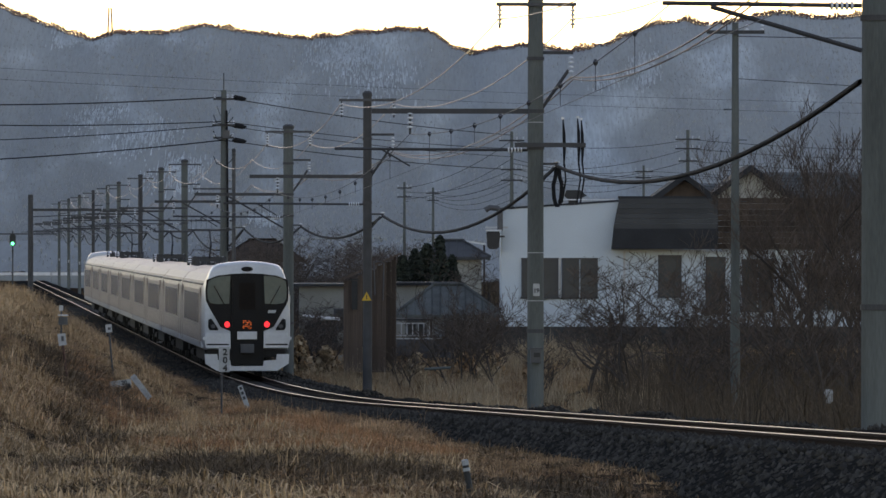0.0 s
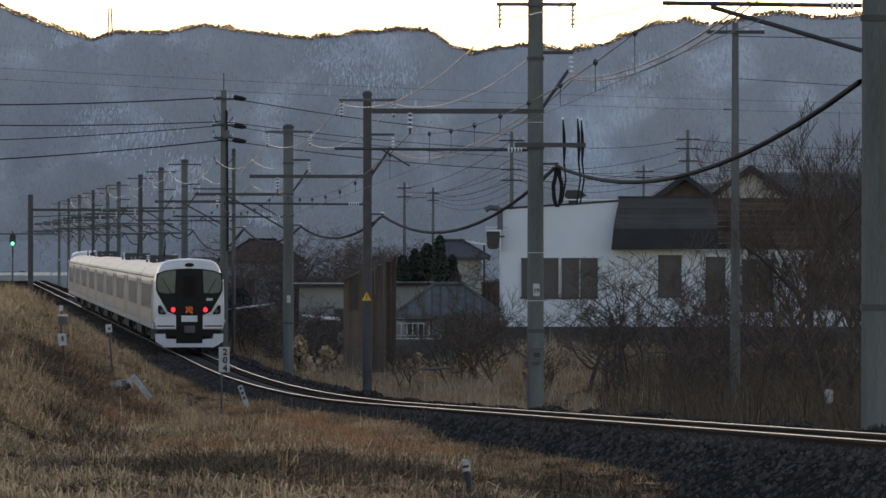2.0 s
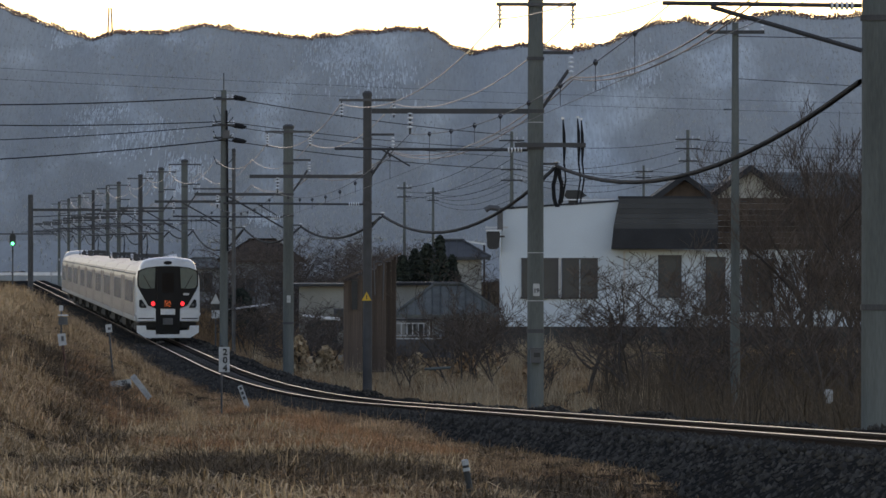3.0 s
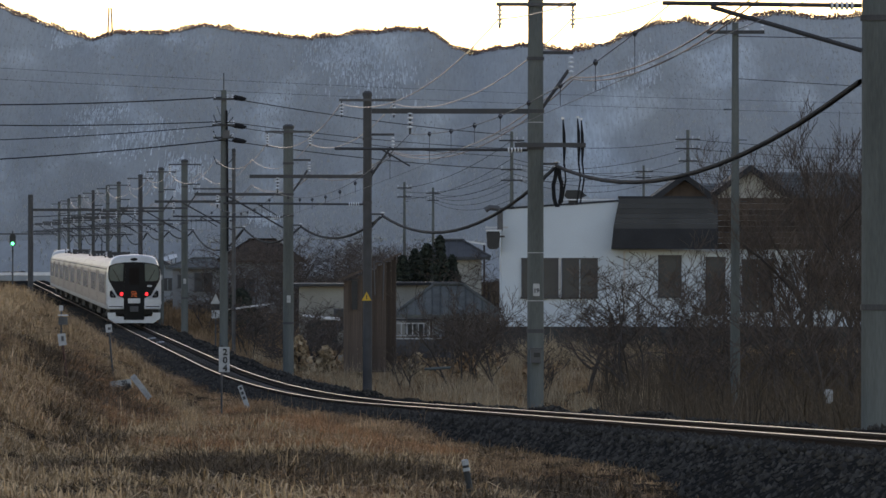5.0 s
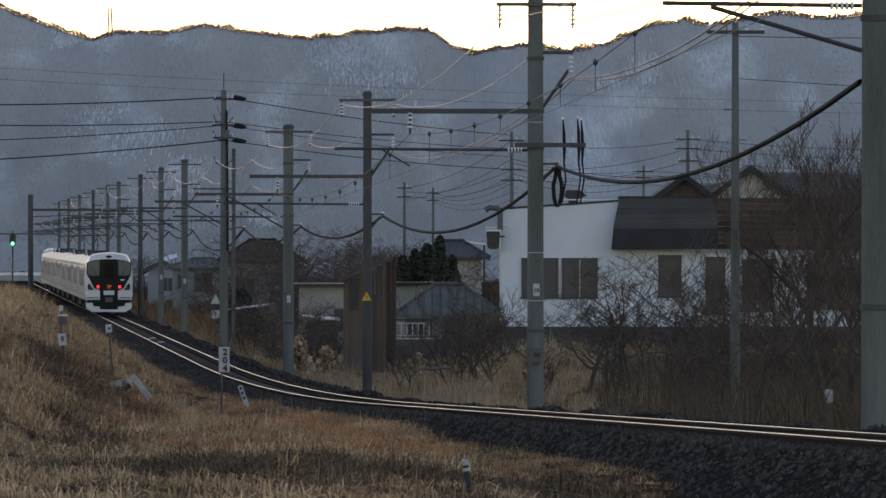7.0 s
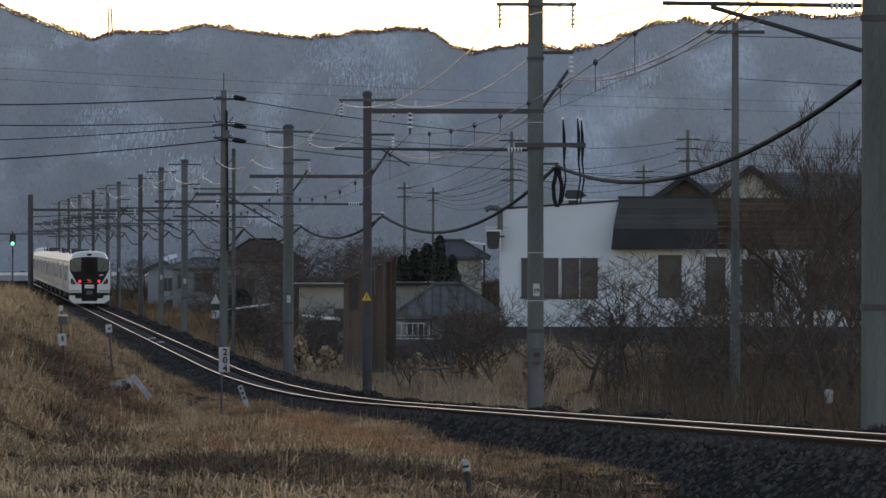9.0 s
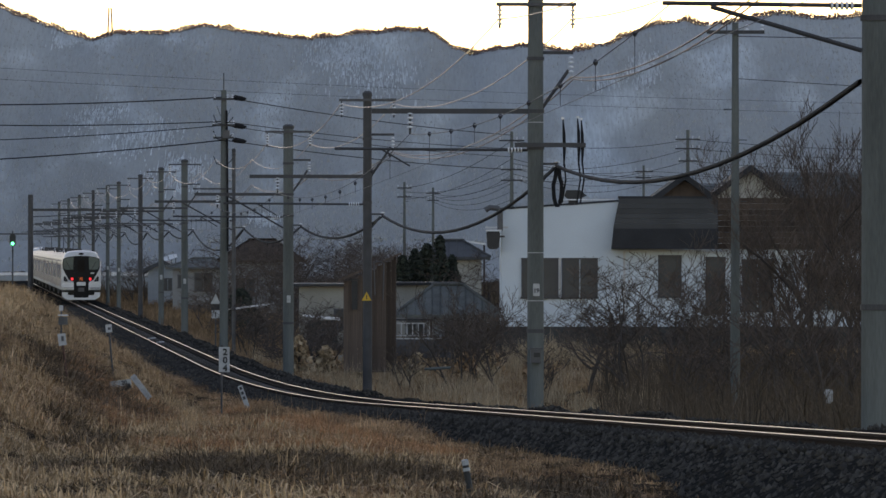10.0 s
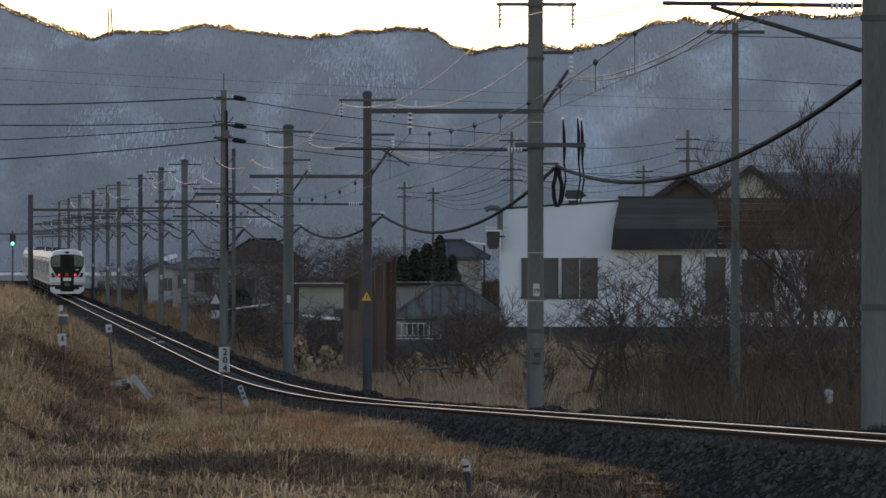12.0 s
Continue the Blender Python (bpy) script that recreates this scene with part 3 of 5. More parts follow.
def build_train():
    tr = thing("express_train", "white nine-car electric express train with a black-masked gangway end", "train")
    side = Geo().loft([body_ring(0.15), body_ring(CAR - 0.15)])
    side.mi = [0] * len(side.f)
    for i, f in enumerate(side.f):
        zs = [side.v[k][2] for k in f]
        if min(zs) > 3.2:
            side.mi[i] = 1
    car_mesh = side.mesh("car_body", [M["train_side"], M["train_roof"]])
    # the end car: its rear five feet are rounded off into the cab
    end = Geo().loft([rounded(r) for r in (body_ring(0.0, 0.955, 3.78, 1.0), body_ring(0.05, 0.972, 3.84, 0.98), body_ring(0.14, 0.986, 3.89, 0.96), body_ring(0.5, 1.0, 3.93), body_ring(1.1, 1.0, 3.9), body_ring(1.5, 1.0, 3.74))])
    cab_mesh = end.mesh("cab_shell", M["train_white"], True)
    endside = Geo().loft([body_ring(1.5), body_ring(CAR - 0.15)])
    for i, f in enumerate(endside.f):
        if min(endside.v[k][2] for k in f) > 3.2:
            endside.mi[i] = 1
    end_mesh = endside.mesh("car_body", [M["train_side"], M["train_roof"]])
    pane = Geo().quad_box((0, 0, 0), (0.03, 1.70, 1.0)).mesh("window_pane", M["train_glass"])
    door = Geo().quad_box((0, 0, 0), (0.03, 0.75, 1.95)).mesh("side_door", M["train_side"])
    under = Geo().quad_box((0, CAR / 2, 0.72), (2.3, 7.6, 0.5)).quad_box((0, CAR / 2 - 6, 0.75), (2.0, 1.6, 0.4)).quad_box((0, CAR / 2, 0.95), (2.6, CAR - 0.6, 0.12)).mesh("underfloor_gear", M["underfloor"])
    bog = Geo()
    for dx in (-0.533, 0.533):
        for dy in (-1.05, 1.05):
            bog.tube([(dx - 0.06, dy, 0.43), (dx + 0.06, dy, 0.43)], 0.43, 14)
    bog.quad_box((-0.85, 0, 0.5), (0.16, 2.9, 0.22)).quad_box((0.85, 0, 0.5), (0.16, 2.9, 0.22)).quad_box((0, 0, 0.6), (1.7, 0.5, 0.25))
    bog = bog.mesh("bogie", M["underfloor"])
    band = Geo().quad_box((0, CAR / 2 + 0.6, 1.1), (0.06, CAR - 1.7, 0.2)).mesh("sill_band", M["train_white"])
    line = Geo().quad_box((0, CAR / 2 + 0.6, 1.74), (0.02, CAR - 1.7, 0.05)).mesh("belt_line", M["train_roof"])
    cantrail = Geo().tube([(0, 1.6, 3.14), (0, CAR - 0.3, 3.14)], 0.035, 6).mesh("cantrail", M["steel_grey"])
    gang = Geo().quad_box((0, 0, 2.2), (1.0, 0.62, 2.3)).mesh("gangway", M["underfloor"])
    panto = Geo()
    for sx in (-0.5, 0.5):
        panto.quad_box((sx, 0, 3.82), (0.08, 1.6, 0.1))
        panto.tube([(sx, -0.7, 3.65), (sx, -0.7, 3.9)], 0.09, 8).tube([(sx, 0.7, 3.65), (sx, 0.7, 3.9)], 0.09, 8)
    panto.tube([(0, 0.6, 3.9), (0, -0.9, 4.45), (0, 0.3, 5.0)], 0.045, 6)
    panto.quad_box((0, 0.3, 5.03), (1.7, 0.1, 0.06)).quad_box((0, 0.0, 5.0), (1.5, 0.08, 0.05)).quad_box((0, 0.7, 3.9), (1.3, 0.5, 0.2))
    panto = panto.mesh("pantograph", M["steel_dark"])
    gear = Geo()
    gear.quad_box((0, 0, 3.68), (1.1, 0.9, 0.05))
    for k in range(6):
        gear.quad_box((-0.5 + 0.2 * k, 0.3 * (k % 3), 3.78), (0.12, 0.4, 0.18 + 0.1 * (k % 2)))
        gear.tube([(-0.7 + 0.28 * k, -0.7, 3.66), (-0.7 + 0.28 * k, -0.7, 4.0)], 0.06, 6)
    gear = gear.mesh("roof_gear", M["steel_dark"])
    roof_ins = Geo()
    insulator(roof_ins, 0, 0, 4.0, 3, 0.09, 0.09)
    roof_ins = roof_ins.mesh("roof_insulator", M["porcelain"])
    for c in range(9):
        y0 = c * (CAR + 0.1)
        car = part("car_body", end_mesh if c in (0, 8) else car_mesh, None, tr,
                   m=pose(0, y0, 0) if c != 8 else pose(0, y0 + CAR, 0, 0, 0, 180))
        flip = c == 8
        for sx in (-1, 1):
            for k in range(7):
                part("window_pane", pane, None, car, m=pose(sx * 1.468, 4.6 + k * 1.92 - (0.7 if c % 2 else 0), 2.32, 0, sx * 0.0))
            part("side_door", door, None, car, m=pose(sx * 1.466, 2.6 if c else 2.9, 2.05))
            part("side_door", door, None, car, m=pose(sx * 1.466, CAR - 1.5, 2.05))
            part("sill_band", band, None, car, m=pose(sx * 1.45, 0, 0))
            part("belt_line", line, None, car, m=pose(sx * 1.472, 0, 0))
            part("cantrail", cantrail, None, car, m=pose(sx * 1.40, 0, 0))
        part("underfloor_gear", under, None, car)
        part("bogie", bog, None, car, m=pose(0, 3.3, 0))
        part("bogie", bog, None, car, m=pose(0, CAR - 3.3, 0))
        if c in (1, 3, 6):
            part("pantograph", panto, None, car, m=pose(0, 9.6, 0))
        if c in (1, 3, 6, 7):
            part("roof_gear", gear, None, car, m=pose(0, 13.5, 0))
            for k in range(4):
                part("roof_insulator", roof_ins, None, car, m=pose(-0.66 + 0.44 * k, 12.6 + 0.5 * (k % 2), 0))
        if c < 8:
            part("gangway", gang, None, car, m=pose(0, CAR + 0.05, 0))
        if c in (0, 8):
            part("cab_shell", cab_mesh, None, car, "rounded glossy white cab end")
    # the rear face

    def plate(name, outline, y, depth, material, label="", parent=tr):
        return part(name, Geo().prism(outline, y, y + depth), M[material], parent, label)

    mask = [(-1.36, 3.30), (-1.0, 3.44), (-0.5, 3.5), (0.0, 3.52), (0.5, 3.5), (1.0, 3.44), (1.36, 3.30), (1.40, 2.95), (1.38, 2.60),
            (1.30, 2.42), (0.90, 1.72), (0.56, 1.57), (0.54, 0.45), (-0.54, 0.45), (-0.56, 1.57), (-0.90, 1.72), (-1.30, 2.42), (-1.38, 2.60), (-1.40, 2.95)]
    plate("face_mask", mask, -0.03, 0.06, "train_black", "glossy black mask round the cab windows")
    for sx in (-1, 1):
        plate("cab_window", [(sx * 0.56, 3.44), (sx * 0.9, 3.41), (sx * 1.16, 3.34), (sx * 1.30, 3.25), (sx * 1.34, 2.95), (sx * 1.32, 2.66), (sx * 1.24, 2.52), (sx * 0.98, 2.48), (sx * 0.60, 2.5)], -0.045, 0.03, "cab_glass", "grey-green reflecting cab window")
        plate("wiper", [(sx * 1.10, 3.1), (sx * 1.13, 3.1), (sx * 0.8, 2.5), (sx * 0.76, 2.5)], -0.07, 0.02, "train_black")
        plate("headlamp", [(sx * 1.30, 1.96), (sx * 1.20, 2.0), (sx * 0.97, 1.66), (sx * 0.98, 1.60), (sx * 1.25, 1.61), (sx * 1.31, 1.70)], -0.03, 0.05, "train_black", "dark headlamp recess")
        plate("headlamp_lens", [(sx * 1.14 + 0.075 * math.cos(a), 1.74 + 0.07 * math.sin(a)) for a in np.linspace(0, 2 * math.pi, 13)[:-1]], -0.04, 0.03, "steel_grey", "unlit grey headlamp lens")
        plate("tail_lamp", [(sx * 0.67 + 0.092 * math.cos(a), 1.80 + 0.105 * math.sin(a)) for a in np.linspace(0, 2 * math.pi, 13)[:-1]], -0.06, 0.04, "tail_red", "lit red tail lamp")
        plate("bumper_panel", [(sx * 0.56, 1.02), (sx * 1.38, 1.02), (sx * 1.42, 1.2), (sx * 1.40, 1.5), (sx * 0.56, 1.5)], -0.10, 0.14, "train_white")
        plate("bumper_groove", [(sx * 0.62, 1.10), (sx * 1.36, 1.10), (sx * 1.36, 1.15), (sx * 0.62, 1.15)], -0.108, 0.02, "train_black")
        plate("marker_bump", [(sx * 1.36, 1.28), (sx * 1.49, 1.28), (sx * 1.49, 1.38), (sx * 1.36, 1.38)], -0.12, 0.2, "train_white")
        plate("snow_skirt", [(sx * 0.0, 0.24), (sx * 1.02, 0.24), (sx * 1.40, 0.48), (sx * 1.42, 0.80), (sx * 1.0, 0.80), (sx * 0.98, 0.60), (sx * 0.56, 0.58), (sx * 0.54, 0.40), (sx * 0.0, 0.40)],
              -0.02, 0.3, "train_white", "white snow-plough skirt")
    plate("gangway_door", [(-0.5, 1.7), (0.5, 1.7), (0.5, 3.4), (-0.5, 3.4)], -0.09, 0.07, "train_black", "black gangway door")
    plate("door_window", [(-0.27, 2.3), (0.27, 2.3), (0.27, 3.2), (-0.27, 3.2)], -0.1, 0.02, "door_glass", "dim brown gangway door window")
    plate("coupler_cover", [(-0.33, 1.30), (0.33, 1.30), (0.33, 1.56), (-0.33, 1.56)], -0.12, 0.1, "train_white")
    plate("coupler_head", [(-0.22, 0.85), (0.22, 0.85), (0.22, 1.14), (-0.22, 1.14)], -0.35, 0.4, "steel_grey", "grey steel coupler head")
    plate("buffer_beam", [(-1.3, 0.7), (1.3, 0.7), (1.3, 1.02), (-1.3, 1.02)], 0.1, 0.2, "underfloor")
    plate("roof_lamp", [(0.20 * math.cos(a), 3.66 + 0.085 * math.sin(a)) for a in np.linspace(0, 2 * math.pi, 17)[:-1]], -0.02, 0.12, "train_black", "dark oval roof lamp")
    led = Geo()
    for r, cols in enumerate(((-2, -1, 1), (-2, 0, 1, 2), (-1, 0, 2), (-2, -1, 0, 1), (-2, 1, 2))):
        for c in cols:
            led.quad_box((c * 0.06, -0.105, 1.92 - r * 0.06), (0.034, 0.02, 0.016))
    part("destination_display", led, M["led_orange"], tr, "small lit orange dot display")
    plate("maker_mark", [(0.72, 2.28), (0.98, 2.28), (0.95, 2.18), (0.70, 2.18)], -0.05, 0.02, "frame_white")
    return tr


train = build_train()


# ---- buildings ----
def wall_box(g, x0, x1, y0, y1, z0, z1, mi=0):
    return g.quad_box(((x0 + x1) / 2, (y0 + y1) / 2, (z0 + z1) / 2), (x1 - x0, y1 - y0, z1 - z0), 0, mi)


def window_unit(parent, x, z, w, h, y=0.0, leaves=2, name="window", frame_mat="steel_dark"):
    win = part(name, Geo().quad_box((0, 0, h / 2 + 0.03), (w + 0.1, 0.14, 0.07)).quad_box((0, 0, -h / 2 - 0.03), (w + 0.16, 0.2, 0.07))
               .quad_box((-w / 2, 0, 0), (0.07, 0.14, h)).quad_box((w / 2, 0, 0), (0.07, 0.14, h)), M[frame_mat], parent, m=pose(x, y - 0.04, z))
    for k in range(leaves):
        lw = w / leaves
        part("pane", Geo().quad_box((0, 0, 0), (lw - 0.06, 0.05, h)), M["window_dark"], win, m=pose(-w / 2 + lw * (k + 0.5), 0.0 + 0.02 * (k % 2), 0))
    return win


def hip_roof(g, w, d, z, h, over=0.5, ridge=0.35):
    a, b = w / 2 + over, d / 2 + over
    r = w / 2 * ridge
    o = len(g.v)
    g.v += [(-a, -b, z), (a, -b, z), (a, b, z), (-a, b, z), (-r, 0, z + h), (r, 0, z + h), (-a, -b, z - 0.15), (a, -b, z - 0.15), (a, b, z - 0.15), (-a, b, z - 0.15)]
    for f in ((0, 1, 5, 4), (1, 2, 5), (2, 3, 4, 5), (3, 0, 4), (6, 7, 1, 0), (7, 8, 2, 1), (8, 9, 3, 2), (9, 6, 0, 3), (9, 8, 7, 6)):
        g.f.append(tuple(o + i for i in f))
        g.mi.append(0)
    return g


def gable_roof(g, w, d, z, h, over=0.5, t=0.3):
    """Ridge along y; gable towards the track."""
    a, b = w / 2 + over, d / 2 + over
    k = h / (w / 2)
    drop = over * k
    g.prism([(-a, z - drop), (0, z + h), (a, z - drop), (a, z - drop + t), (0, z + h + t), (-a, z - drop + t)], -b, b)
    return g


def roof_courses(parent, w, z0, z1, y0, y1, n, material="tile_roof"):
    """Overlapping horizontal courses on a slope that rises from (y0, z0) to (y1, z1)."""
    for k in range(n):
        t0, t1 = k / n, (k + 1) / n
        g = Geo()
        ya, yb, za, zb = y0 + (y1 - y0) * t0, y0 + (y1 - y0) * t1, z0 + (z1 - z0) * t0, z0 + (z1 - z0) * t1
        g.v = [(-w / 2, ya, za), (w / 2, ya, za), (w / 2, yb, zb), (-w / 2, yb, zb), (-w / 2, ya, za + 0.05), (w / 2, ya, za + 0.05), (w / 2, yb, zb + 0.02), (-w / 2, yb, zb + 0.02)]
        g.f = [(3, 2, 1, 0), (4, 5, 6, 7), (0, 1, 5, 4), (1, 2, 6, 5), (2, 3, 7, 6), (3, 0, 4, 7)]
        g.mi = [0] * 6
        part("roof_course", g, M[material], parent)


# white two-storey house with a dark mansard, beside the line
def white_house():
    h = thing("white_house", "white rendered two-storey house with dark mansard roof above brown shutters", "house", pose(7.6, 280, 0))
    g = Geo()
    # white block, its parapet a little higher towards the mansard
    g.prism([(-5.05, 0.9), (4.9, 0.9), (4.9, 4.2), (0.02, 4.35), (0.12, 6.36), (-5.0, 6.02)], 0.0, 0.25)
    part("wall", g, M["white_wall"], h, "white rendered wall")
    part("side_wall", wall_box(Geo(), -5.05, -4.8, 0.27, 8, 0.9, 6.0), M["white_wall"], h)
    part("back_wall", wall_box(Geo(), -4.78, 5.0, 7.8, 8, 0.2, 6.0), M["white_wall"], h)
    part("flat_roof", Geo().prism([(-4.9, 5.9), (0.1, 6.2), (4.6, 6.2), (4.6, 6.1), (-4.9, 5.75)], 0.3, 7.7), M["dark_roof"], h)
    part("lower_wall", wall_box(Geo(), 4.92, 11.4, 0.0, 0.25, 0.9, 4.25), M["white_wall"], h)
    for k in range(9):
        part("cladding_board", wall_box(Geo(), 4.45, 9.6, -0.45 + 0.01 * (k % 3), -0.1, 4.3 + k * 0.25, 4.54 + k * 0.25), M["brown_wood"], h)
    window_unit(h, 4.35, 2.7, 0.8, 2.4, leaves=1)
    window_unit(h, 6.2, 2.7, 1.3, 2.2, leaves=2)
    window_unit(h, 9.2, 2.7, 1.3, 2.0, leaves=2)
    part("coping", Geo().prism([(-5.1, 6.03), (0.1, 6.38), (0.1, 6.46), (-5.1, 6.11)], -0.06, 0.3), M["dark_roof"], h, "dark metal coping")
    part("plinth", wall_box(Geo(), -5.3, 11, -0.1, 0.3, -0.4, 0.9), M["plinth"], h, "dark base wall")
    # mansard
    m = part("mansard", Geo().prism([(-0.22, 4.3), (4.44, 4.3), (4.44, 5.2), (-0.12, 5.2)], -0.9, 0.0), M["dark_roof"], h, "dark overhanging mansard fascia")
    for k in range(6):
        z = 5.2 + k * 0.22
        part("mansard_board", Geo().prism([(-0.14 + 0.045 * k, z), (4.43, z), (4.43, z + 0.215), (-0.10 + 0.045 * k, z + 0.215)], -0.86 + 0.1 * k, -0.3 + 0.1 * k), M["tile_roof"], h)
    part("mansard_top", wall_box(Geo(), 0.1, 4.4, -0.3, 1.0, 6.5, 6.62), M["dark_roof"], h)
    window_unit(h, -3.35, 3.02, 1.55, 1.66, leaves=2)
    window_unit(h, -1.60, 3.02, 1.5, 1.66, leaves=2)
    part("window_post", wall_box(Geo(), -2.56, -2.42, -0.06, 0.02, 2.15, 3.9), M["frame_white"], h)
    window_unit(h, 2.35, 3.1, 0.95, 1.75, leaves=1)
    part("corner_pipe", Geo().tube([(0.35, -0.05, 0.9), (0.35, -0.05, 4.2)], 0.05, 8), M["frame_white"], h)
    part("roof_flashing", wall_box(Geo(), -2.5, 0.0, 1.0, 1.2, 6.45, 6.5), M["bright_white"], h, "thin melting snow along the roof edge")
    return h


def plain_house(x, y, w, d, wall_h, roof_h, wall_m, roof_m, label, roof="hip", rz=0.0, z=0.0, wins=((0.0, 1.6, 1.4, 1.1),), courses=0):
    h = thing("house", label, "house", pose(x, y, z, 0, 0, rz), "houses beyond the line")
    part("wall", wall_box(Geo(), -w / 2, w / 2, -d / 2, d / 2, -0.3, wall_h), M[wall_m], h)
    if roof == "hip":
        part("roof", hip_roof(Geo(), w, d, wall_h, roof_h), M[roof_m], h)
        a, r, b = w / 2 + 0.5, w / 2 * 0.35, d / 2 + 0.5
        n = max(7, int(w / 0.3))
        for k in range(n):
            x = -a + 2 * a * (k + 0.5) / n
            f = 1.0 if abs(x) < r else (a - abs(x)) / (a - r)
            part("tile_rib", Geo().tube([(x, -b, wall_h + 0.02), (x, -b + b * f, wall_h + roof_h * f + 0.02)], 0.035, 5), M[roof_m], h)
        part("ridge_cap", Geo().tube([(-r - 0.1, 0, wall_h + roof_h + 0.04), (r + 0.1, 0, wall_h + roof_h + 0.04)], 0.09, 6), M[roof_m], h)
        for sx in (-1, 1):
            part("hip_cap", Geo().tube([(sx * a, -b, wall_h + 0.03), (sx * r, 0, wall_h + roof_h + 0.03)], 0.07, 6), M[roof_m], h)
    elif roof == "gable":
        part("roof", gable_roof(Geo(), w, d, wall_h, roof_h), M[roof_m], h)
        part("gable_wall", Geo().prism([(-w / 2, wall_h), (w / 2, wall_h), (0, wall_h + roof_h * 0.98)], -d / 2, d / 2), M[wall_m], h)
    else:
        b = d / 2
        part("roof", Geo().prism([(-w / 2 - 0.5, wall_h), (w / 2 + 0.5, wall_h), (w / 2 + 0.5, wall_h + 0.12), (-w / 2 - 0.5, wall_h + 0.12)], -b - 0.5, b + 0.5), M[roof_m], h)
        if courses:
            roof_courses(h, w + 1.2, wall_h + 0.13, wall_h + roof_h, -b - 0.5, 0, courses, roof_m)
    for wx, wz, ww, wh in wins:
        window_unit(h, wx, wz, ww, wh, -d / 2, frame_mat="steel_grey")
    return h


white_house()
plain_house(11.2, 300, 2.3, 8, 6.65, 0.85, "brown_wood", "dark_roof", "brown timber house with a low gable behind the mansard", "gable", wins=())
plain_house(14.3, 301, 4.4, 9, 6.3, 1.6, "cream_wall", "dark_roof", "house with cream gable behind bare trees", "gable", wins=((0, 1.6, 1.6, 1.2),))
plain_house(20.6, 300, 7.6, 7, 6.2, 0.8, "grey_wall", "tile_roof", "dim house with a low tiled roof behind bare trees", "hip", wins=((-1.2, 4.6, 1.2, 1.2),))
plain_house(17.2, 303.5, 4.6, 5, 6.35, 1.55, "cream_wall", "pale_tile", "house wing with a weathered tiled roof behind bare trees", "slab", wins=(), courses=9)
plain_house(12.6, 304.5, 1.6, 5, 6.35, 1.0, "cream_wall", "pale_tile", "low tiled roof between two gables", "slab", wins=(), courses=6)
plain_house(0.55, 360, 3.2, 5, 3.75, 0.9, "cream_wall", "tile_roof", "low house with a dark hipped tile roof", "hip", wins=((-0.7, 3.0, 1.0, 0.8),))
plain_house(-1.1, 308, 2.7, 5, 2.55, 0.3, "cream_wall", "dark_roof", "pale plastered outbuilding behind the garden", "slab", wins=())
plain_house(0.25, 289, 3.9, 4, 1.35, 1.3, "grey_wall", "pale_tile", "low house with a weathered grey hipped tile roof by the garden", "hip", wins=((-1.45, 0.75, 0.8, 0.5), (0.3, 0.75, 0.8, 0.5)))
plain_house(-5.2, 300, 3.0, 6, 2.55, 0.9, "cream_wall", "tile_roof", "cream plastered low house behind a bare shrub", "slab", wins=((0.6, 1.0, 0.9, 0.9),))
plain_house(-11.9, 420, 4.6, 6, 3.4, 1.3, "grey_wall", "brown_wood", "old house with rusty brown roof behind bare shrubs", "hip", wins=((-1, 1.6, 1.2, 1.0),))
plain_house(-18.0, 480, 4.4, 6, 2.85, 0.65, "grey_wall", "pale_tile", "small grey house by the line with dark windows", "hip", wins=((0.1, 1.75, 1.3, 1.3), (-1.5, 1.8, 0.6, 0.9)), z=-0.2)
plain_house(-22.7, 520, 2.4, 6, 2.5, 0.6, "pale_concrete", "tile_roof", "small pale house with bright metal sheets on its roof", "gable", wins=((0.4, 1.4, 0.7, 0.9),), z=-0.3)
sheets = thing("roof_panel", "tilted metal panels standing on a house roof, their glint painted white", "roof panel", pose(-22.2, 518, 2.9))
for px, pz, pw, ph in ((-0.35, 0.25, 0.45, 0.55), (0.15, 0.42, 0.42, 0.6), (0.5, 0.5, 0.24, 0.5)):
    part("panel", Geo().quad_box((0, 0, 0), (pw, 0.05, ph)), M["bright_white"], sheets, m=pose(px, 0, pz, -55, -14, 0))
    part("panel_leg", Geo().quad_box((0, 0, 0), (0.06, 0.06, 0.7)), M["steel_dark"], sheets, m=pose(px, 0.12, pz - 0.3))


def plank_shed(x, y, w, d, hl, hr, label):
    s = thing("timber_shed", label, "shed", pose(x, y, -0.35))
    n = int(w / 0.17)
    for k in range(n):
        t = (k + 0.5) / n
        hgt = hl + (hr - hl) * t - 0.12 * abs(math.sin(k * 7.1))
        part("plank", Geo().quad_box((0, 0, hgt / 2), (w / n - 0.012, 0.05, hgt)), M["shed_wood"], s, m=pose(-w / 2 + w * t, -d / 2 + 0.012 * math.sin(k * 3.3), 0))
    part("side_wall", wall_box(Geo(), w / 2 - 0.08, w / 2, -d / 2 + 0.05, d / 2, 0, hr - 0.05), M["shed_wood"], s)
    part("back_wall", wall_box(Geo(), -w / 2, w / 2 - 0.09, d / 2 - 0.08, d / 2, 0, min(hl, hr)), M["shed_wood"], s)
    part("roof", Geo().prism([(-w / 2 - 0.2, hl), (w / 2 + 0.2, hr + 0.05), (w / 2 + 0.2, hr + 0.13), (-w / 2 - 0.2, hl + 0.08)], -d / 2 - 0.25, d / 2 + 0.2), M["shed_wood"], s)
    return s


plank_shed(-2.8, 245, 2.0, 3, 3.45, 4.45, "tall weathered brown timber shed with a sloping roof")

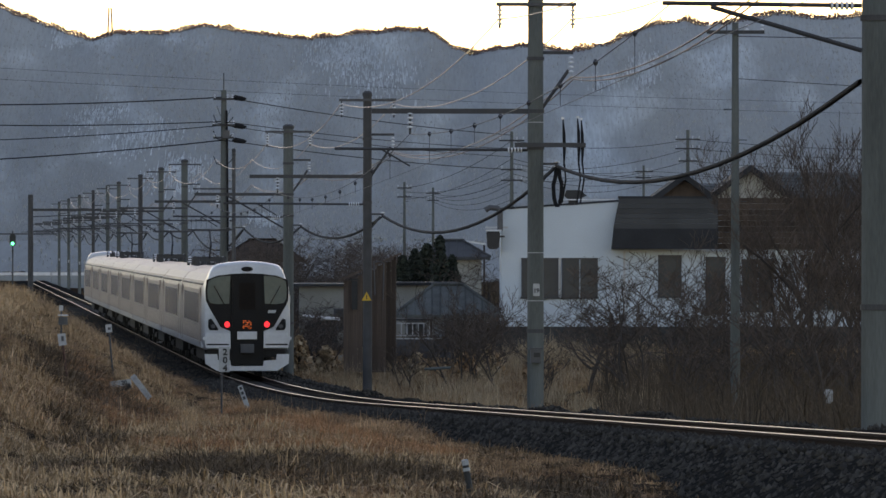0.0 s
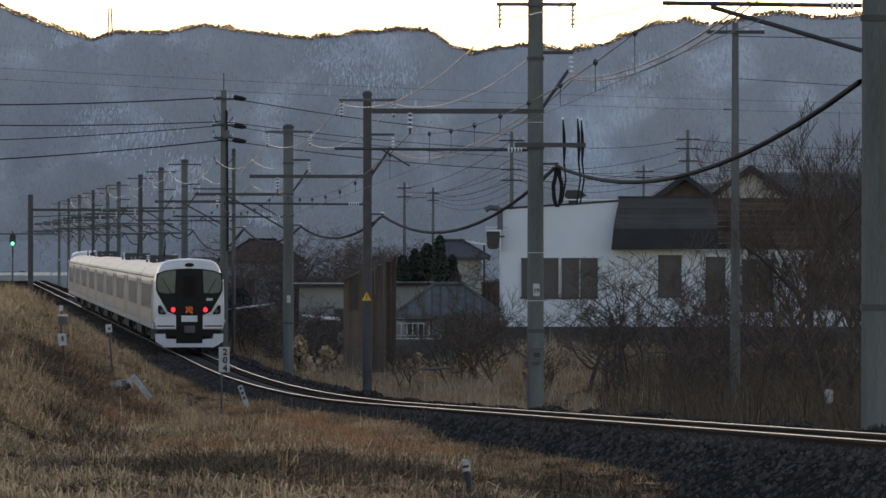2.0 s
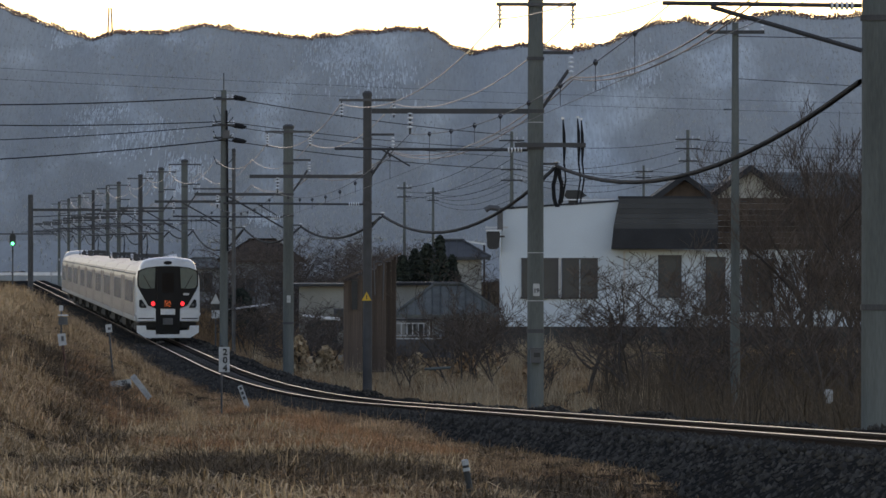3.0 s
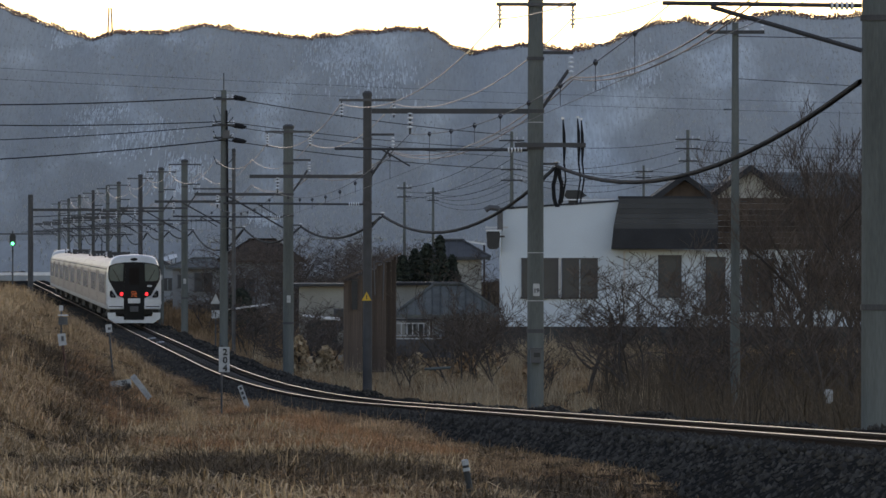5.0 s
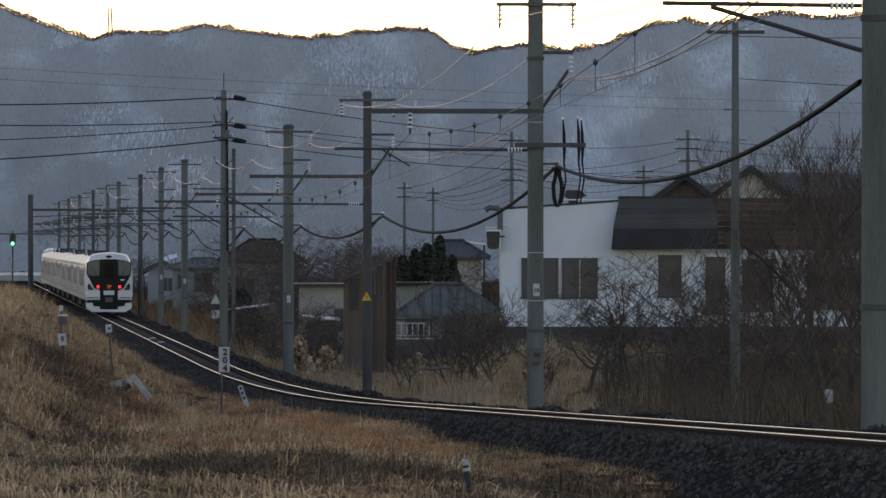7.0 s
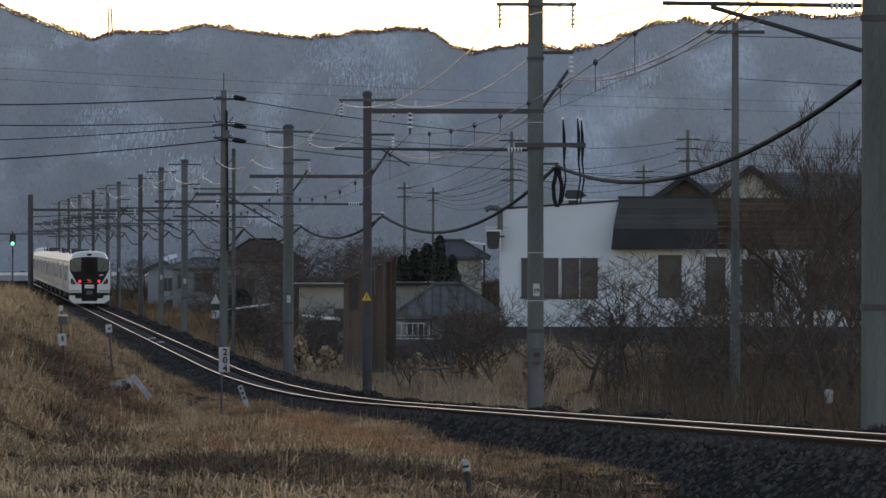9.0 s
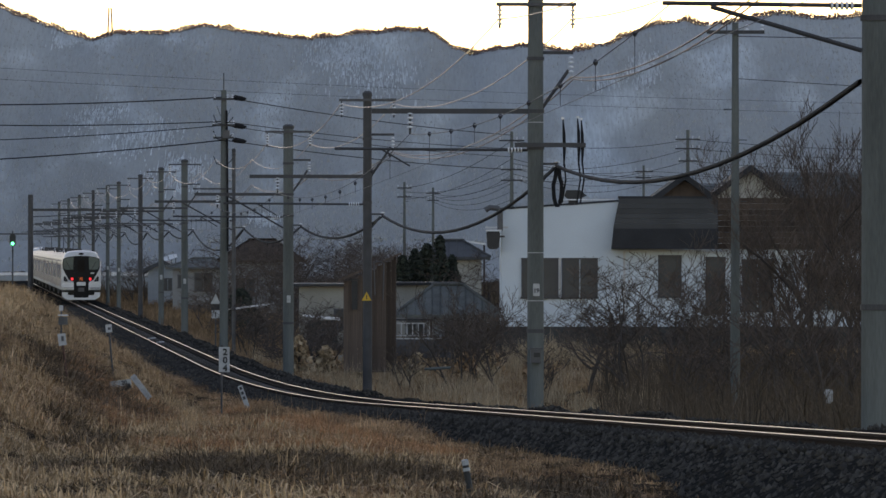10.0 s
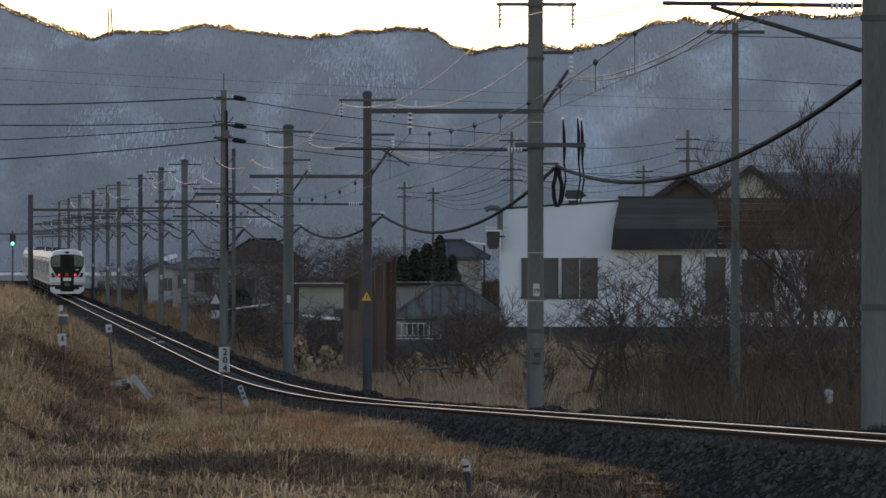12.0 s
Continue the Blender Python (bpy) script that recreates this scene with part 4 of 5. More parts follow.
# things on and beside the shed
# a dark electrical box, not a lamp
for x, z, w, h in ((-3.37, 2.6, 0.22, 1.1),):
    solo("shed_box", Geo().quad_box((0, 0, 0), (w, 0.12, h)).quad_box((0, 0, h / 2 + 0.04), (w + 0.1, 0.16, 0.05)), M["sign_black"], "long dark box with a pale cap on the shed", "electrical box", pose(x, 243.3, z))
solo("pipe_frame", Geo().tube([(-0.14, 0, -1.2), (-0.18, 0, 0.0), (-0.1, 0, 0.08), (0.12, 0, 0.06), (0.2, 0, 0.0), (0.16, 0, -1.4)], 0.03, 6), M["steel_grey"],
     "thin bent grey metal pipe frame beside the shed", "pipe", pose(-2.45, 243.1, 3.8))
tri = thing("warning_sign", "yellow triangular warning sign on a railway pole", "sign", pose(track_x(195) + 2.75 - 0.02, 194.75, 2.98))
part("board", Geo().prism([(-0.15, -0.13), (0.15, -0.13), (0.0, 0.14)], -0.02, 0.0), M["sign_yellow"], tri)
part("mark", Geo().quad_box((0, -0.026, -0.03), (0.03, 0.01, 0.12)), M["sign_black"], tri)
ss = thing("speed_marker", "white triangular and square railway marker board on a post", "railway sign", pose(-10.15, 285, 0))
part("post", Geo().tube([(0, 0, -0.2), (0, 0, 2.2)], 0.035, 8), M["steel_grey"], ss)
part("triangle", Geo().prism([(-0.22, 1.85), (0.22, 1.85), (0.0, 2.3)], -0.05, -0.02), M["sign_white"], ss)
part("black_band", Geo().quad_box((0, -0.035, 1.7), (0.4, 0.03, 0.24)), M["sign_black"], ss)
part("board", Geo().quad_box((0, -0.035, 1.38), (0.36, 0.03, 0.36)), M["sign_white"], ss)
part("mark", Geo().quad_box((0, -0.055, 1.38), (0.05, 0.01, 0.2)), M["sign_black"], ss)


# far road wall: pale concrete with a bright white parapet rail on it
def road_wall(x0, x1, y, z, label):
    f = thing("road_wall", label, "road wall", pose(0, y, z))
    n = max(3, int((x1 - x0) / 2.2))
    step = (x1 - x0) / n
    slab = Geo().quad_box((0, 0, 0.95), (step - 0.04, 0.3, 1.9)).mesh("wall_panel", M["pale_concrete"])
    rail = Geo().quad_box((0, -0.05, 2.12), (step - 0.22, 0.12, 0.36)).mesh("parapet_panel", M["bright_white"])
    post = Geo().quad_box((0, 0, 2.1), (0.12, 0.14, 0.42)).mesh("post", M["frame_white"])
    for k in range(n):
        x = x0 + step * (k + 0.5)
        part("wall_panel", slab, None, f, m=pose(x, 0, 0))
        part("parapet_panel", rail, None, f, m=pose(x, 0, 0))
        part("post", post, None, f, m=pose(x - step / 2, 0, 0))


road_wall(-60, -30, 752, -1.42, "pale concrete road wall with a bright white parapet")


# ---- distribution poles and their wires ----
def utility_pole(x, y, top, radius, arms, label="tapered concrete distribution pole with crossarms and insulators", base=-0.4, transformer=False, rz=0.0, material="concrete"):
    p = thing("utility_pole", label, "utility pole", pose(x, y, 0, 0, 0, rz), "utility poles")
    part("pole", Geo().tube([(0, 0, base), (0, 0, top)], [radius, radius * 0.6], 14), M[material], p)
    for z, half in arms:
        part("crossarm", Geo().quad_box((0, -radius, z), (half * 2, 0.08, 0.09)), M["steel_dark"], p)
        for sx in (-half + 0.06, 0.0 + half * 0.4, half - 0.06):
            g = Geo()
            insulator(g, sx, -radius, z + 0.2, 2, 0.06)
            part("insulator", g, M["porcelain"], p, smooth=True)
    if transformer:
        part("transformer", Geo().tube([(0.45, -0.1, top - 3.2), (0.45, -0.1, top - 2.2), (0.45, -0.1, top - 2.1)], [0.28, 0.28, 0.2], 12), M["steel_grey"], p)
    step = Geo().tube([(0, 0, 0), (0.3, 0, 0)], 0.012, 4).mesh("climbing_step", M["steel_dark"])
    for k in range(8):
        part("climbing_step", step, None, p, m=pose(0, 0, 2.5 + k * 0.8, 0, 0, 180 * (k % 2)))
    return p


main_pole = utility_pole(-9.65, 281, 11.3, 0.2, ((10.9, 0.45), (9.75, 0.5), (9.2, 0.45)))
for z in (10.95, 9.72, 9.08):
    part("line_spacer", Geo().tube([(0.35, 0, z), (0.5, 0, z + 0.02), (0.85, 0, z - 0.04), (1.0, 0, z - 0.03)], [0.03, 0.12, 0.1, 0.03], 8), M["black_cable"], main_pole)
part("stay_wire", Geo().tube(sag((-0.3, 0, 10.6), (0.3, 0, 10.5), 0.5, 8), 0.012, 5), M["wire"], main_pole)
part("top_rod", Geo().tube([(0, 0, 11.25), (0, 0, 12.05)], 0.025, 6), M["steel_dark"], main_pole)
part("cable_riser", Geo().tube([(0.13, -0.16, 10.4), (0.16, -0.19, 8.6), (0.18, -0.2, 4.2)], 0.05, 6), M["black_cable"], main_pole)
for z in (10.2, 9.5, 8.4):
    part("jumper_loop", Geo().tube([(-0.45, -0.2, z), (-0.3, -0.25, z - 0.35), (0.1, -0.25, z - 0.45), (0.42, -0.2, z - 0.1)], 0.018, 5), M["black_cable"], main_pole)
part("bracket_arm", Geo().quad_box((-0.5, -0.2, 6.95), (1.7, 0.07, 0.07)), M["steel_dark"], main_pole)
part("switch_box", Geo().quad_box((0.12, -0.28, 9.35), (0.3, 0.25, 0.35)), M["steel_grey"], main_pole)
utility_pole(7.6, 166, 10.35, 0.14, ((10.1, 0.75),))
utility_pole(3.8, 353, 10.7, 0.14, ((10.2, 0.7), (8.6, 0.6), (8.0, 0.6)))
utility_pole(15.8, 412, 11.8, 0.17, ((11.2, 0.8), (10.6, 0.8), (9.8, 0.6)))
utility_pole(-2.6, 430, 8.6, 0.13, ((8.2, 0.5), (7.6, 0.5)))
utility_pole(-0.7, 450, 8.4, 0.13, ((8.0, 0.5), (7.5, 0.4)))
utility_pole(13.2, 420, 9.6, 0.12, ((9.2, 0.6), (8.8, 0.5)))


def span(a, b, drop, r, material="black_cable", label="thin dark power line"):
    return solo("power_line", Geo().tube(sag(a, b, drop, 20), r, 5, caps=False), M[material], label, "power line", group="power lines", smooth=True)


for z0, z1, zr, r in ((10.99, 10.8, 10.5, 0.022), (9.92, 10.1, 9.75, 0.018), (9.75, 8.95, 9.3, 0.016), (9.1, 7.9, 8.6, 0.022)):
    span((-9.65, 281, z0), (-30, 276, z1), 0.3, r * 1.25)
    span((-9.65, 281, z0), (3.8, 353, zr), 0.18, r)
for k, (z0, z1) in enumerate(((10.2, 11.2), (8.6, 10.6), (8.0, 9.8), (9.2, 8.9))):
    span((3.8, 353, z0), (15.8, 412, z1), 0.5, 0.016)
    span((15.8, 412, z1), (48, 420, z1), 0.7, 0.016)
    span((3.8, 353, z0), (-2.6, 430, 8.2 - 0.25 * k), 0.5, 0.014)
for k in range(4):
    span((3.8, 353, 8.95 - 0.28 * k), (13.2, 420, 9.25 - 0.3 * k), 0.35 + 0.1 * k, 0.014)
    span((-0.7, 450, 8.0 - 0.2 * k), (3.8, 353, 8.3 - 0.45 * k), 0.6, 0.012)
    span((13.2, 420, 9.25 - 0.3 * k), (45, 440, 9.4 - 0.3 * k), 0.5, 0.012)
span((7.6, 166, 10.0), (24, 150, 10.2), 0.3, 0.01)
span((7.6, 166, 8.9), (40, 200, 8.9), 0.3, 0.008)
for z in (18.6, 17.6):
    span((-60, 560, z + 2.5), (60, 640, z - 0.5), 0.8, 0.012, label="faint high power line crossing the valley")


# the lattice tower on the ridge
tower = thing("transmission_tower", "distant lattice transmission tower on the ridge", "transmission tower", pose(-224, RIDGE_Y - 5, 143))
for sx in (-1, 1):
    for sy in (-1, 1):
        part("leg", Geo().tube([(sx * 1.6, sy * 1.6, -3), (sx * 0.8, sy * 0.8, 18)], 0.45, 4), M["steel_dark"], tower)
br = Geo()
for k in range(9):
    z, w0, w1 = k * 2.0, 1.5 - k * 0.075, 1.5 - (k + 1) * 0.075
    br.tube([(-w0, -w0, z), (w1, -w1, z + 2)], 0.1, 4).tube([(w0, -w0, z), (-w1, -w1, z + 2)], 0.1, 4)
part("bracing", br, M["steel_dark"], tower)
for z in (10, 13, 16):
    part("tower_arm", Geo().quad_box((0, 0, z), (4.4, 0.25, 0.25)), M["steel_grey"], tower)


# ---- signs in the dead grass on the near side ----
def ground_on(x, y, dz=0.0):
    return pose(x, y, ground_z(x, y) + dz)


def text_geo(name, body, size, material, parent, m, align='CENTER'):
    cu = bpy.data.curves.new(name, 'FONT')
    cu.body, cu.size, cu.align_x, cu.align_y, cu.extrude = body, size, align, 'CENTER', 0.004
    cu.offset = 0.008 * size / 0.2
    tmp = bpy.data.objects.new(name, cu)
    scene.collection.objects.link(tmp)
    me = bpy.data.meshes.new_from_object(tmp.evaluated_get(bpy.context.evaluated_depsgraph_get()))
    bpy.data.objects.remove(tmp)
    me.materials.clear()
    me.materials.append(M[material])
    ob = new(name, me)
    ob.parent, ob.matrix_basis = parent, m
    return ob


def marker(x, y, post_h, bw, bh, label, post_mat="steel_grey", lean=0.0, text=None, size=0.1, turn=0.0, shift=0.0, up=0.0):
    s = thing("trackside_marker", label, "railway marker", ground_on(x, y, up) @ pose(0, 0, 0, 0, lean, 0), "trackside markers")
    part("post", Geo().tube([(0, 0, -0.8), (0, 0, post_h)], 0.022, 8), M[post_mat], s)
    part("board", Geo().quad_box((shift, -0.03, post_h - bh / 2 + 0.02), (bw, 0.02, bh)), M["sign_white"], s)
    if text:
        text_geo("lettering", text, size, "sign_black", s, pose(0.01, -0.045, post_h - bh / 2 + 0.02, 90, turn, 0))
    return s
km = marker(-4.96, 143, 1.36, 0.24, 0.56, "white kilometre post with black numerals on a thin post", "steel_grey", shift=0.06, up=0.22)
for k, ch in enumerate("204"):
    text_geo("numeral", ch, 0.2, "sign_black", km, pose(0.08, -0.045, 1.26 - 0.18 * k, 90, 0, 0))
m1 = marker(-7.23, 123, 0.98, 0.15, 0.23, "small white marker board leaning on a rusty post", "rust_pole", lean=-7, up=0.1)
part("plain_bar", Geo().quad_box((0.01, -0.045, 0.9), (0.05, 0.006, 0.1)), M["steel_grey"], m1)
m2 = marker(-9.36, 156.5, 0.72, 0.1, 0.13, "small white plate above a pale junction box", "steel_grey", up=0.38)
part("junction_box", Geo().quad_box((0.05, -0.05, 0.36), (0.22, 0.16, 0.2)), M["steel_grey"], m2)
part("box_lid", Geo().quad_box((0.05, -0.06, 0.50), (0.24, 0.2, 0.025)), M["bright_white"], m2, "metal lid with its shine painted white")
m3 = marker(-7.78, 150, 0.9, 0.15, 0.19, "small white marker plate on a thin leaning post", "steel_grey", lean=-5, up=0.36)
part("plain_bar", Geo().quad_box((0.01, -0.045, 0.82), (0.07, 0.006, 0.06)), M["steel_grey"], m3)
fallen = thing("fallen_marker", "toppled white marker post lying in the dead grass", "railway marker", ground_on(-6.5, 137, 0.22))
part("stake", Geo().quad_box((0, 0, 0), (0.12, 0.1, 0.62)), M["sign_white"], fallen, m=pose(0.02, 0, 0.25, 0, -38, 0))
part("board", Geo().quad_box((0, 0, 0), (0.46, 0.06, 0.13)), M["sign_white"], fallen, m=pose(-0.42, -0.02, 0.33, 0, -7, 0))
text_geo("numeral", "20", 0.12, "steel_dark", fallen, pose(-0.34, -0.056, 0.34, 90, -7, 0))
part("broken_clod", Geo().tube([(-0.6, -0.03, 0.15), (-0.2, -0.03, 0.28)], [0.03, 0.07], 7), M["sign_black"], fallen)
stake = thing("leaning_stake", "small white stake leaning beside the track with worn writing", "railway marker", ground_on(-4.7, 152, 0.18))
part("stake", Geo().quad_box((0, 0, 0.1), (0.11, 0.08, 0.62)), M["sign_white"], stake, m=pose(0, 0, 0, 0, -20, 0))
for k in range(3):
    part("plain_bar", Geo().quad_box((0, -0.045, 0.1 + 0.12 * k), (0.06, 0.006, 0.07)), M["steel_dark"], stake, m=pose(0, 0, 0, 0, -20, 0))
peg = thing("boundary_peg", "short dark peg with a white banded top in the grass", "marker peg", ground_on(0.24, 58.5, 0.08))
part("peg", Geo().tube([(0, 0, -0.1), (0, 0, 0.19)], 0.03, 8), M["sign_black"], peg, m=pose(0, 0, 0, 0, -10, 0))
part("white_cap", Geo().tube([(0, 0, 0.19), (0, 0, 0.235), (0, 0, 0.245)], [0.034, 0.034, 0.02], 10), M["sign_white"], peg, m=pose(0, 0, 0, 0, -10, 0))
part("white_band", Geo().tube([(0, 0, 0.135), (0, 0, 0.165)], 0.034, 10), M["sign_white"], peg, m=pose(0, 0, 0, 0, -10, 0))

text_geo("numeral", "19", 0.125, "sign_black", pole_at[139.5], pose(0, -0.204, 2.48, 90, 0, 0))

# cable terminations on the near tall pole
term = thing("cable_termination", "black cable sealing ends on a steel arm of a railway pole", "cable termination", pose(track_x(139.5) + 2.72, 139.3, rail_z(139.5), 0, 0, HEADING))
part("arm", Geo().quad_box((0.35, 0, 5.66), (1.55, 0.08, 0.1)), M["steel_dark"], term)
for x, top in ((0.66, 6.22), (0.98, 6.24), (1.06, 6.2)):
    part("sealing_end", Geo().tube([(x - 0.03, 0, top), (x - 0.01, 0, top - 0.3), (x, 0, 5.6), (x - 0.01, 0, 5.2)], [0.012, 0.034, 0.038, 0.015], 8), M["black_cable"], term)
    part("jumper", Geo().tube([(x, 0, 5.25), (x + 0.03, 0, 4.9), (x - 0.05, 0, 4.4)], 0.02, 6), M["black_cable"], term)
    part("tip", Geo().tube([(x - 0.03, 0, top), (x - 0.03, 0, top + 0.05)], 0.035, 8), M["porcelain"], term)
part("loop", Geo().tube([(0.51 + 0.09 * math.cos(a) * (1 if math.sin(a) < 0.2 else 0.6), 0, 4.75 + 0.42 * math.sin(a)) for a in np.linspace(-4.4, 1.3, 16)], 0.045, 7), M["black_cable"], term)
unit = thing("outdoor_unit", "dark weathered box with a shiny lid hung on the house corner", "outdoor unit", pose(2.2, 279.6, 4.75))
part("casing", Geo().loft([[(sx * w, sy * 0.2, z) for sx, sy in ((-1, -1), (1, -1), (1, 1), (-1, 1))] for w, z in ((0.16, -0.45), (0.26, -0.35), (0.3, 0.25), (0.26, 0.32))]), M["sign_black"], unit)
part("lid", Geo().quad_box((0.02, 0, 0.37), (0.7, 0.5, 0.06)), M["bright_white"], unit, "metal lid with its shine painted white")
part("bracket", Geo().quad_box((0.25, 0.1, 0.1), (0.5, 0.08, 0.08)), M["steel_dark"], unit)
sheet_roof = thing("sheet_roof", "small open shelter whose sheet roof has its glare painted white", "shelter", pose(1.75, 372, 0))
part("roof", Geo().prism([(-0.75, 4.62), (0.75, 4.4), (0.75, 4.5), (-0.75, 4.72)], -0.9, 0.9), M["bright_white"], sheet_roof)
for x in (-0.65, 0.65):
    part("post", Geo().quad_box((x, 0, 2.1), (0.1, 0.1, 4.7)), M["brown_wood"], sheet_roof)
vent = thing("vent_pipe", "pale bent metal vent pipe on the house corner", "vent pipe", pose(2.15, 279.5, 0))
part("pipe", Geo().tube([(0.35, 0, 5.1), (0.35, 0, 5.9), (0.25, 0, 6.08), (-0.1, 0, 6.12), (-0.3, 0, 6.0)], 0.13, 10), M["steel_grey"], vent)
part("bracket", Geo().quad_box((0.2, 0, 5.25), (1.0, 0.08, 0.08)), M["frame_white"], vent)
solo("roof_ventilator", Geo().loft([[(sx * w + o, sy * 0.4, z) for sx, sy in ((-1, -1), (1, -1), (1, 1), (-1, 1))] for w, o, z in ((0.2, 0, 6.3), (0.22, 0, 6.6), (0.5, 0.1, 6.75), (0.3, 0, 7.0))]),
     M["sign_black"], "dark metal ventilator on the house roof", "roof ventilator", pose(5.75, 282, -0.1))
for k, (x, y, w, h, mt, lab) in enumerate(((-6.2, 282, 0.5, 0.5, "blue_tarp", "faded blue plastic drum in the garden"), (-5.7, 280, 0.45, 0.35, "grey_wall", "grey weathered crate in the garden"),
                                           (-5.1, 283, 0.4, 0.6, "blue_tarp", "faded blue plastic drum in the garden"), (-4.7, 279, 0.6, 0.3, "cream_wall", "pale storage box in the garden"),
                                           (-1.6, 275, 0.7, 0.4, "grey_wall", "grey weathered crate in the garden"))):
    g = Geo().loft([[(math.cos(a) * w / 2 * q, math.sin(a) * w / 2 * q, zz) for a in np.linspace(0, 2 * math.pi, 13)[:-1]] for q, zz in ((0.9, 0), (1, 0.05), (1.03, h / 2), (1, h - 0.05), (0.85, h))]) if "drum" in lab \
        else Geo().quad_box((0, 0, h / 2), (w, w * 0.8, h)).quad_box((0, 0, h + 0.02), (w + 0.06, w * 0.8 + 0.06, 0.05))
    solo("plastic_drum" if "drum" in lab else "storage_crate", g, M[mt], lab, "drum" if "drum" in lab else "crate", ground_on(x, y), "garden clutter")
car_port = thing("carport", "low lean-to carport with a pale sloping sheet roof", "carport", pose(-9.95, 330, 0))
part("roof", Geo().prism([(-1.1, 1.08), (1.0, 1.35), (1.0, 1.42), (-1.1, 1.15)], -1.5, 1.5), M["frame_white"], car_port)
for x in (-0.9, 0.9):
    part("post", Geo().quad_box((x, -1.3, 0.4), (0.1, 0.1, 1.5)), M["steel_dark"], car_port)
part("stored_boxes", Geo().quad_box((0.3, -0.5, 0.3), (1.0, 0.8, 0.9)), M["plinth"], car_port)
fence = thing("sheet_fence", "low blue-grey metal sheet fence below the garden house", "fence", pose(-0.75, 262, -0.15))
for k in range(8):
    part("sheet", Geo().quad_box((0, 0, 0.4), (0.29, 0.03, 0.78)).quad_box((-0.08, -0.02, 0.4), (0.04, 0.03, 0.78)).quad_box((0.08, -0.02, 0.4), (0.04, 0.03, 0.78)), M["steel_grey"], fence, m=pose(-1.05 + 0.3 * k, 0.01 * (k % 2), 0))
part("top_rail", Geo().quad_box((0, -0.03, 0.8), (2.45, 0.05, 0.05)), M["frame_white"], fence)
veranda = thing("veranda", "white slatted veranda rail in front of a low house", "veranda", pose(-1.35, 284, 0.0))
part("canopy", Geo().prism([(-0.9, 1.12), (0.9, 1.12), (0.9, 1.18), (-0.9, 1.18)], -0.5, 1.5), M["dark_roof"], veranda)
for k in range(7):
    part("slat", Geo().quad_box((-0.75 + 0.25 * k, -0.4, 0.72), (0.05, 0.05, 0.55)), M["frame_white"], veranda)
for z in (0.45, 1.0):
    part("rail_bar", Geo().quad_box((0, -0.4, z), (1.65, 0.06, 0.05)), M["frame_white"], veranda)
for x in (-0.82, 0.82):
    part("post", Geo().quad_box((x, -0.4, 0.5), (0.08, 0.08, 1.25)), M["brown_wood"], veranda)
lean = thing("shed_roof", "low lean-to whose sheet roof has the sky's glare painted white", "lean-to", pose(-5.45, 290, 0))
part("roof", Geo().prism([(-0.9, 1.25), (0.75, 1.05), (0.75, 1.16), (-0.9, 1.30)], -1, 1.0), M["bright_white"], lean)
part("wall", Geo().quad_box((0, 0, 0.4), (1.3, 1.4, 1.3)), M["plinth"], lean)
solo("cloth_bag", Geo().loft([[(math.cos(a) * r * (1 + 0.25 * math.sin(3 * a + z * 9)), math.sin(a) * r * 0.6, z) for a in np.linspace(0, 2 * math.pi, 11)[:-1]] for r, z in ((0.05, 0), (0.14, 0.08), (0.12, 0.22), (0.17, 0.33), (0.10, 0.42))]),
     M["sign_white"], "crumpled white plastic bag caught in brush", "plastic bag", pose(7.25, 120, 1.62) @ Matrix.Diagonal((0.5, 0.5, 0.65, 1)))
solo("fallen_log", Geo().tube([(-0.4, 0, 0), (0.1, 0.02, 0.03), (0.45, 0, 0.05)], [0.045, 0.05, 0.04], 8), M["concrete"], "pale weathered pole lying in dry grass", "log", pose(-0.2, 205, 0.55))


# ---- bare trees and shrubs ----
def grow(rng, height, spread, levels, twigs=4, stems=1, droop=0.0, rise=0.0):
    trunk, crown = Geo(), Geo()

    def branch(p, d, length, r, level):
        segs = 4 if level < 2 else 3
        pts, rad = [p], [r]
        for k in range(segs):
            d = (d + Vector((rng.gauss(0, 0.16), rng.gauss(0, 0.16), rng.gauss(0.03 - droop * level, 0.1)))).normalized()
            p = p + d * (length / segs)
            pts.append(p)
            rad.append(max(0.005, r * (1 - 0.55 * (k + 1) / segs)))
        (trunk if level < 2 else crown).tube(pts, rad, 6 if level == 0 else 4 if level < 3 else 3, caps=False)
        if level >= levels:
            return
        n = twigs + (1 if level == 0 else 0)
        for k in range(n):
            t = 0.3 + 0.7 * (k + rng.random()) / n
            i = min(segs - 1, int(t * segs))
            q = pts[i].lerp(pts[i + 1], t * segs - i)
            a = rng.random() * 6.283
            side = Vector((math.cos(a), math.sin(a), rng.uniform(-0.15, 0.5)))
            nd = (d * (1 - spread) + side * spread + Vector((0, 0, rise))).normalized()
            branch(q, nd, length * rng.uniform(0.42, 0.7), max(0.0055, rad[i] * 0.55), level + 1)

    for s in range(stems):
        a = rng.random() * 6.283
        lean = 0.12 if stems == 1 else 0.45
        branch(Vector((rng.gauss(0, 0.1), rng.gauss(0, 0.1), -0.2)), Vector((math.cos(a) * lean, math.sin(a) * lean, 1)).normalized(), height * (0.5 if stems == 1 else 0.45),
               (0.012 * height + 0.008) * (1 if stems == 1 else 0.6), 0)
    return trunk, crown


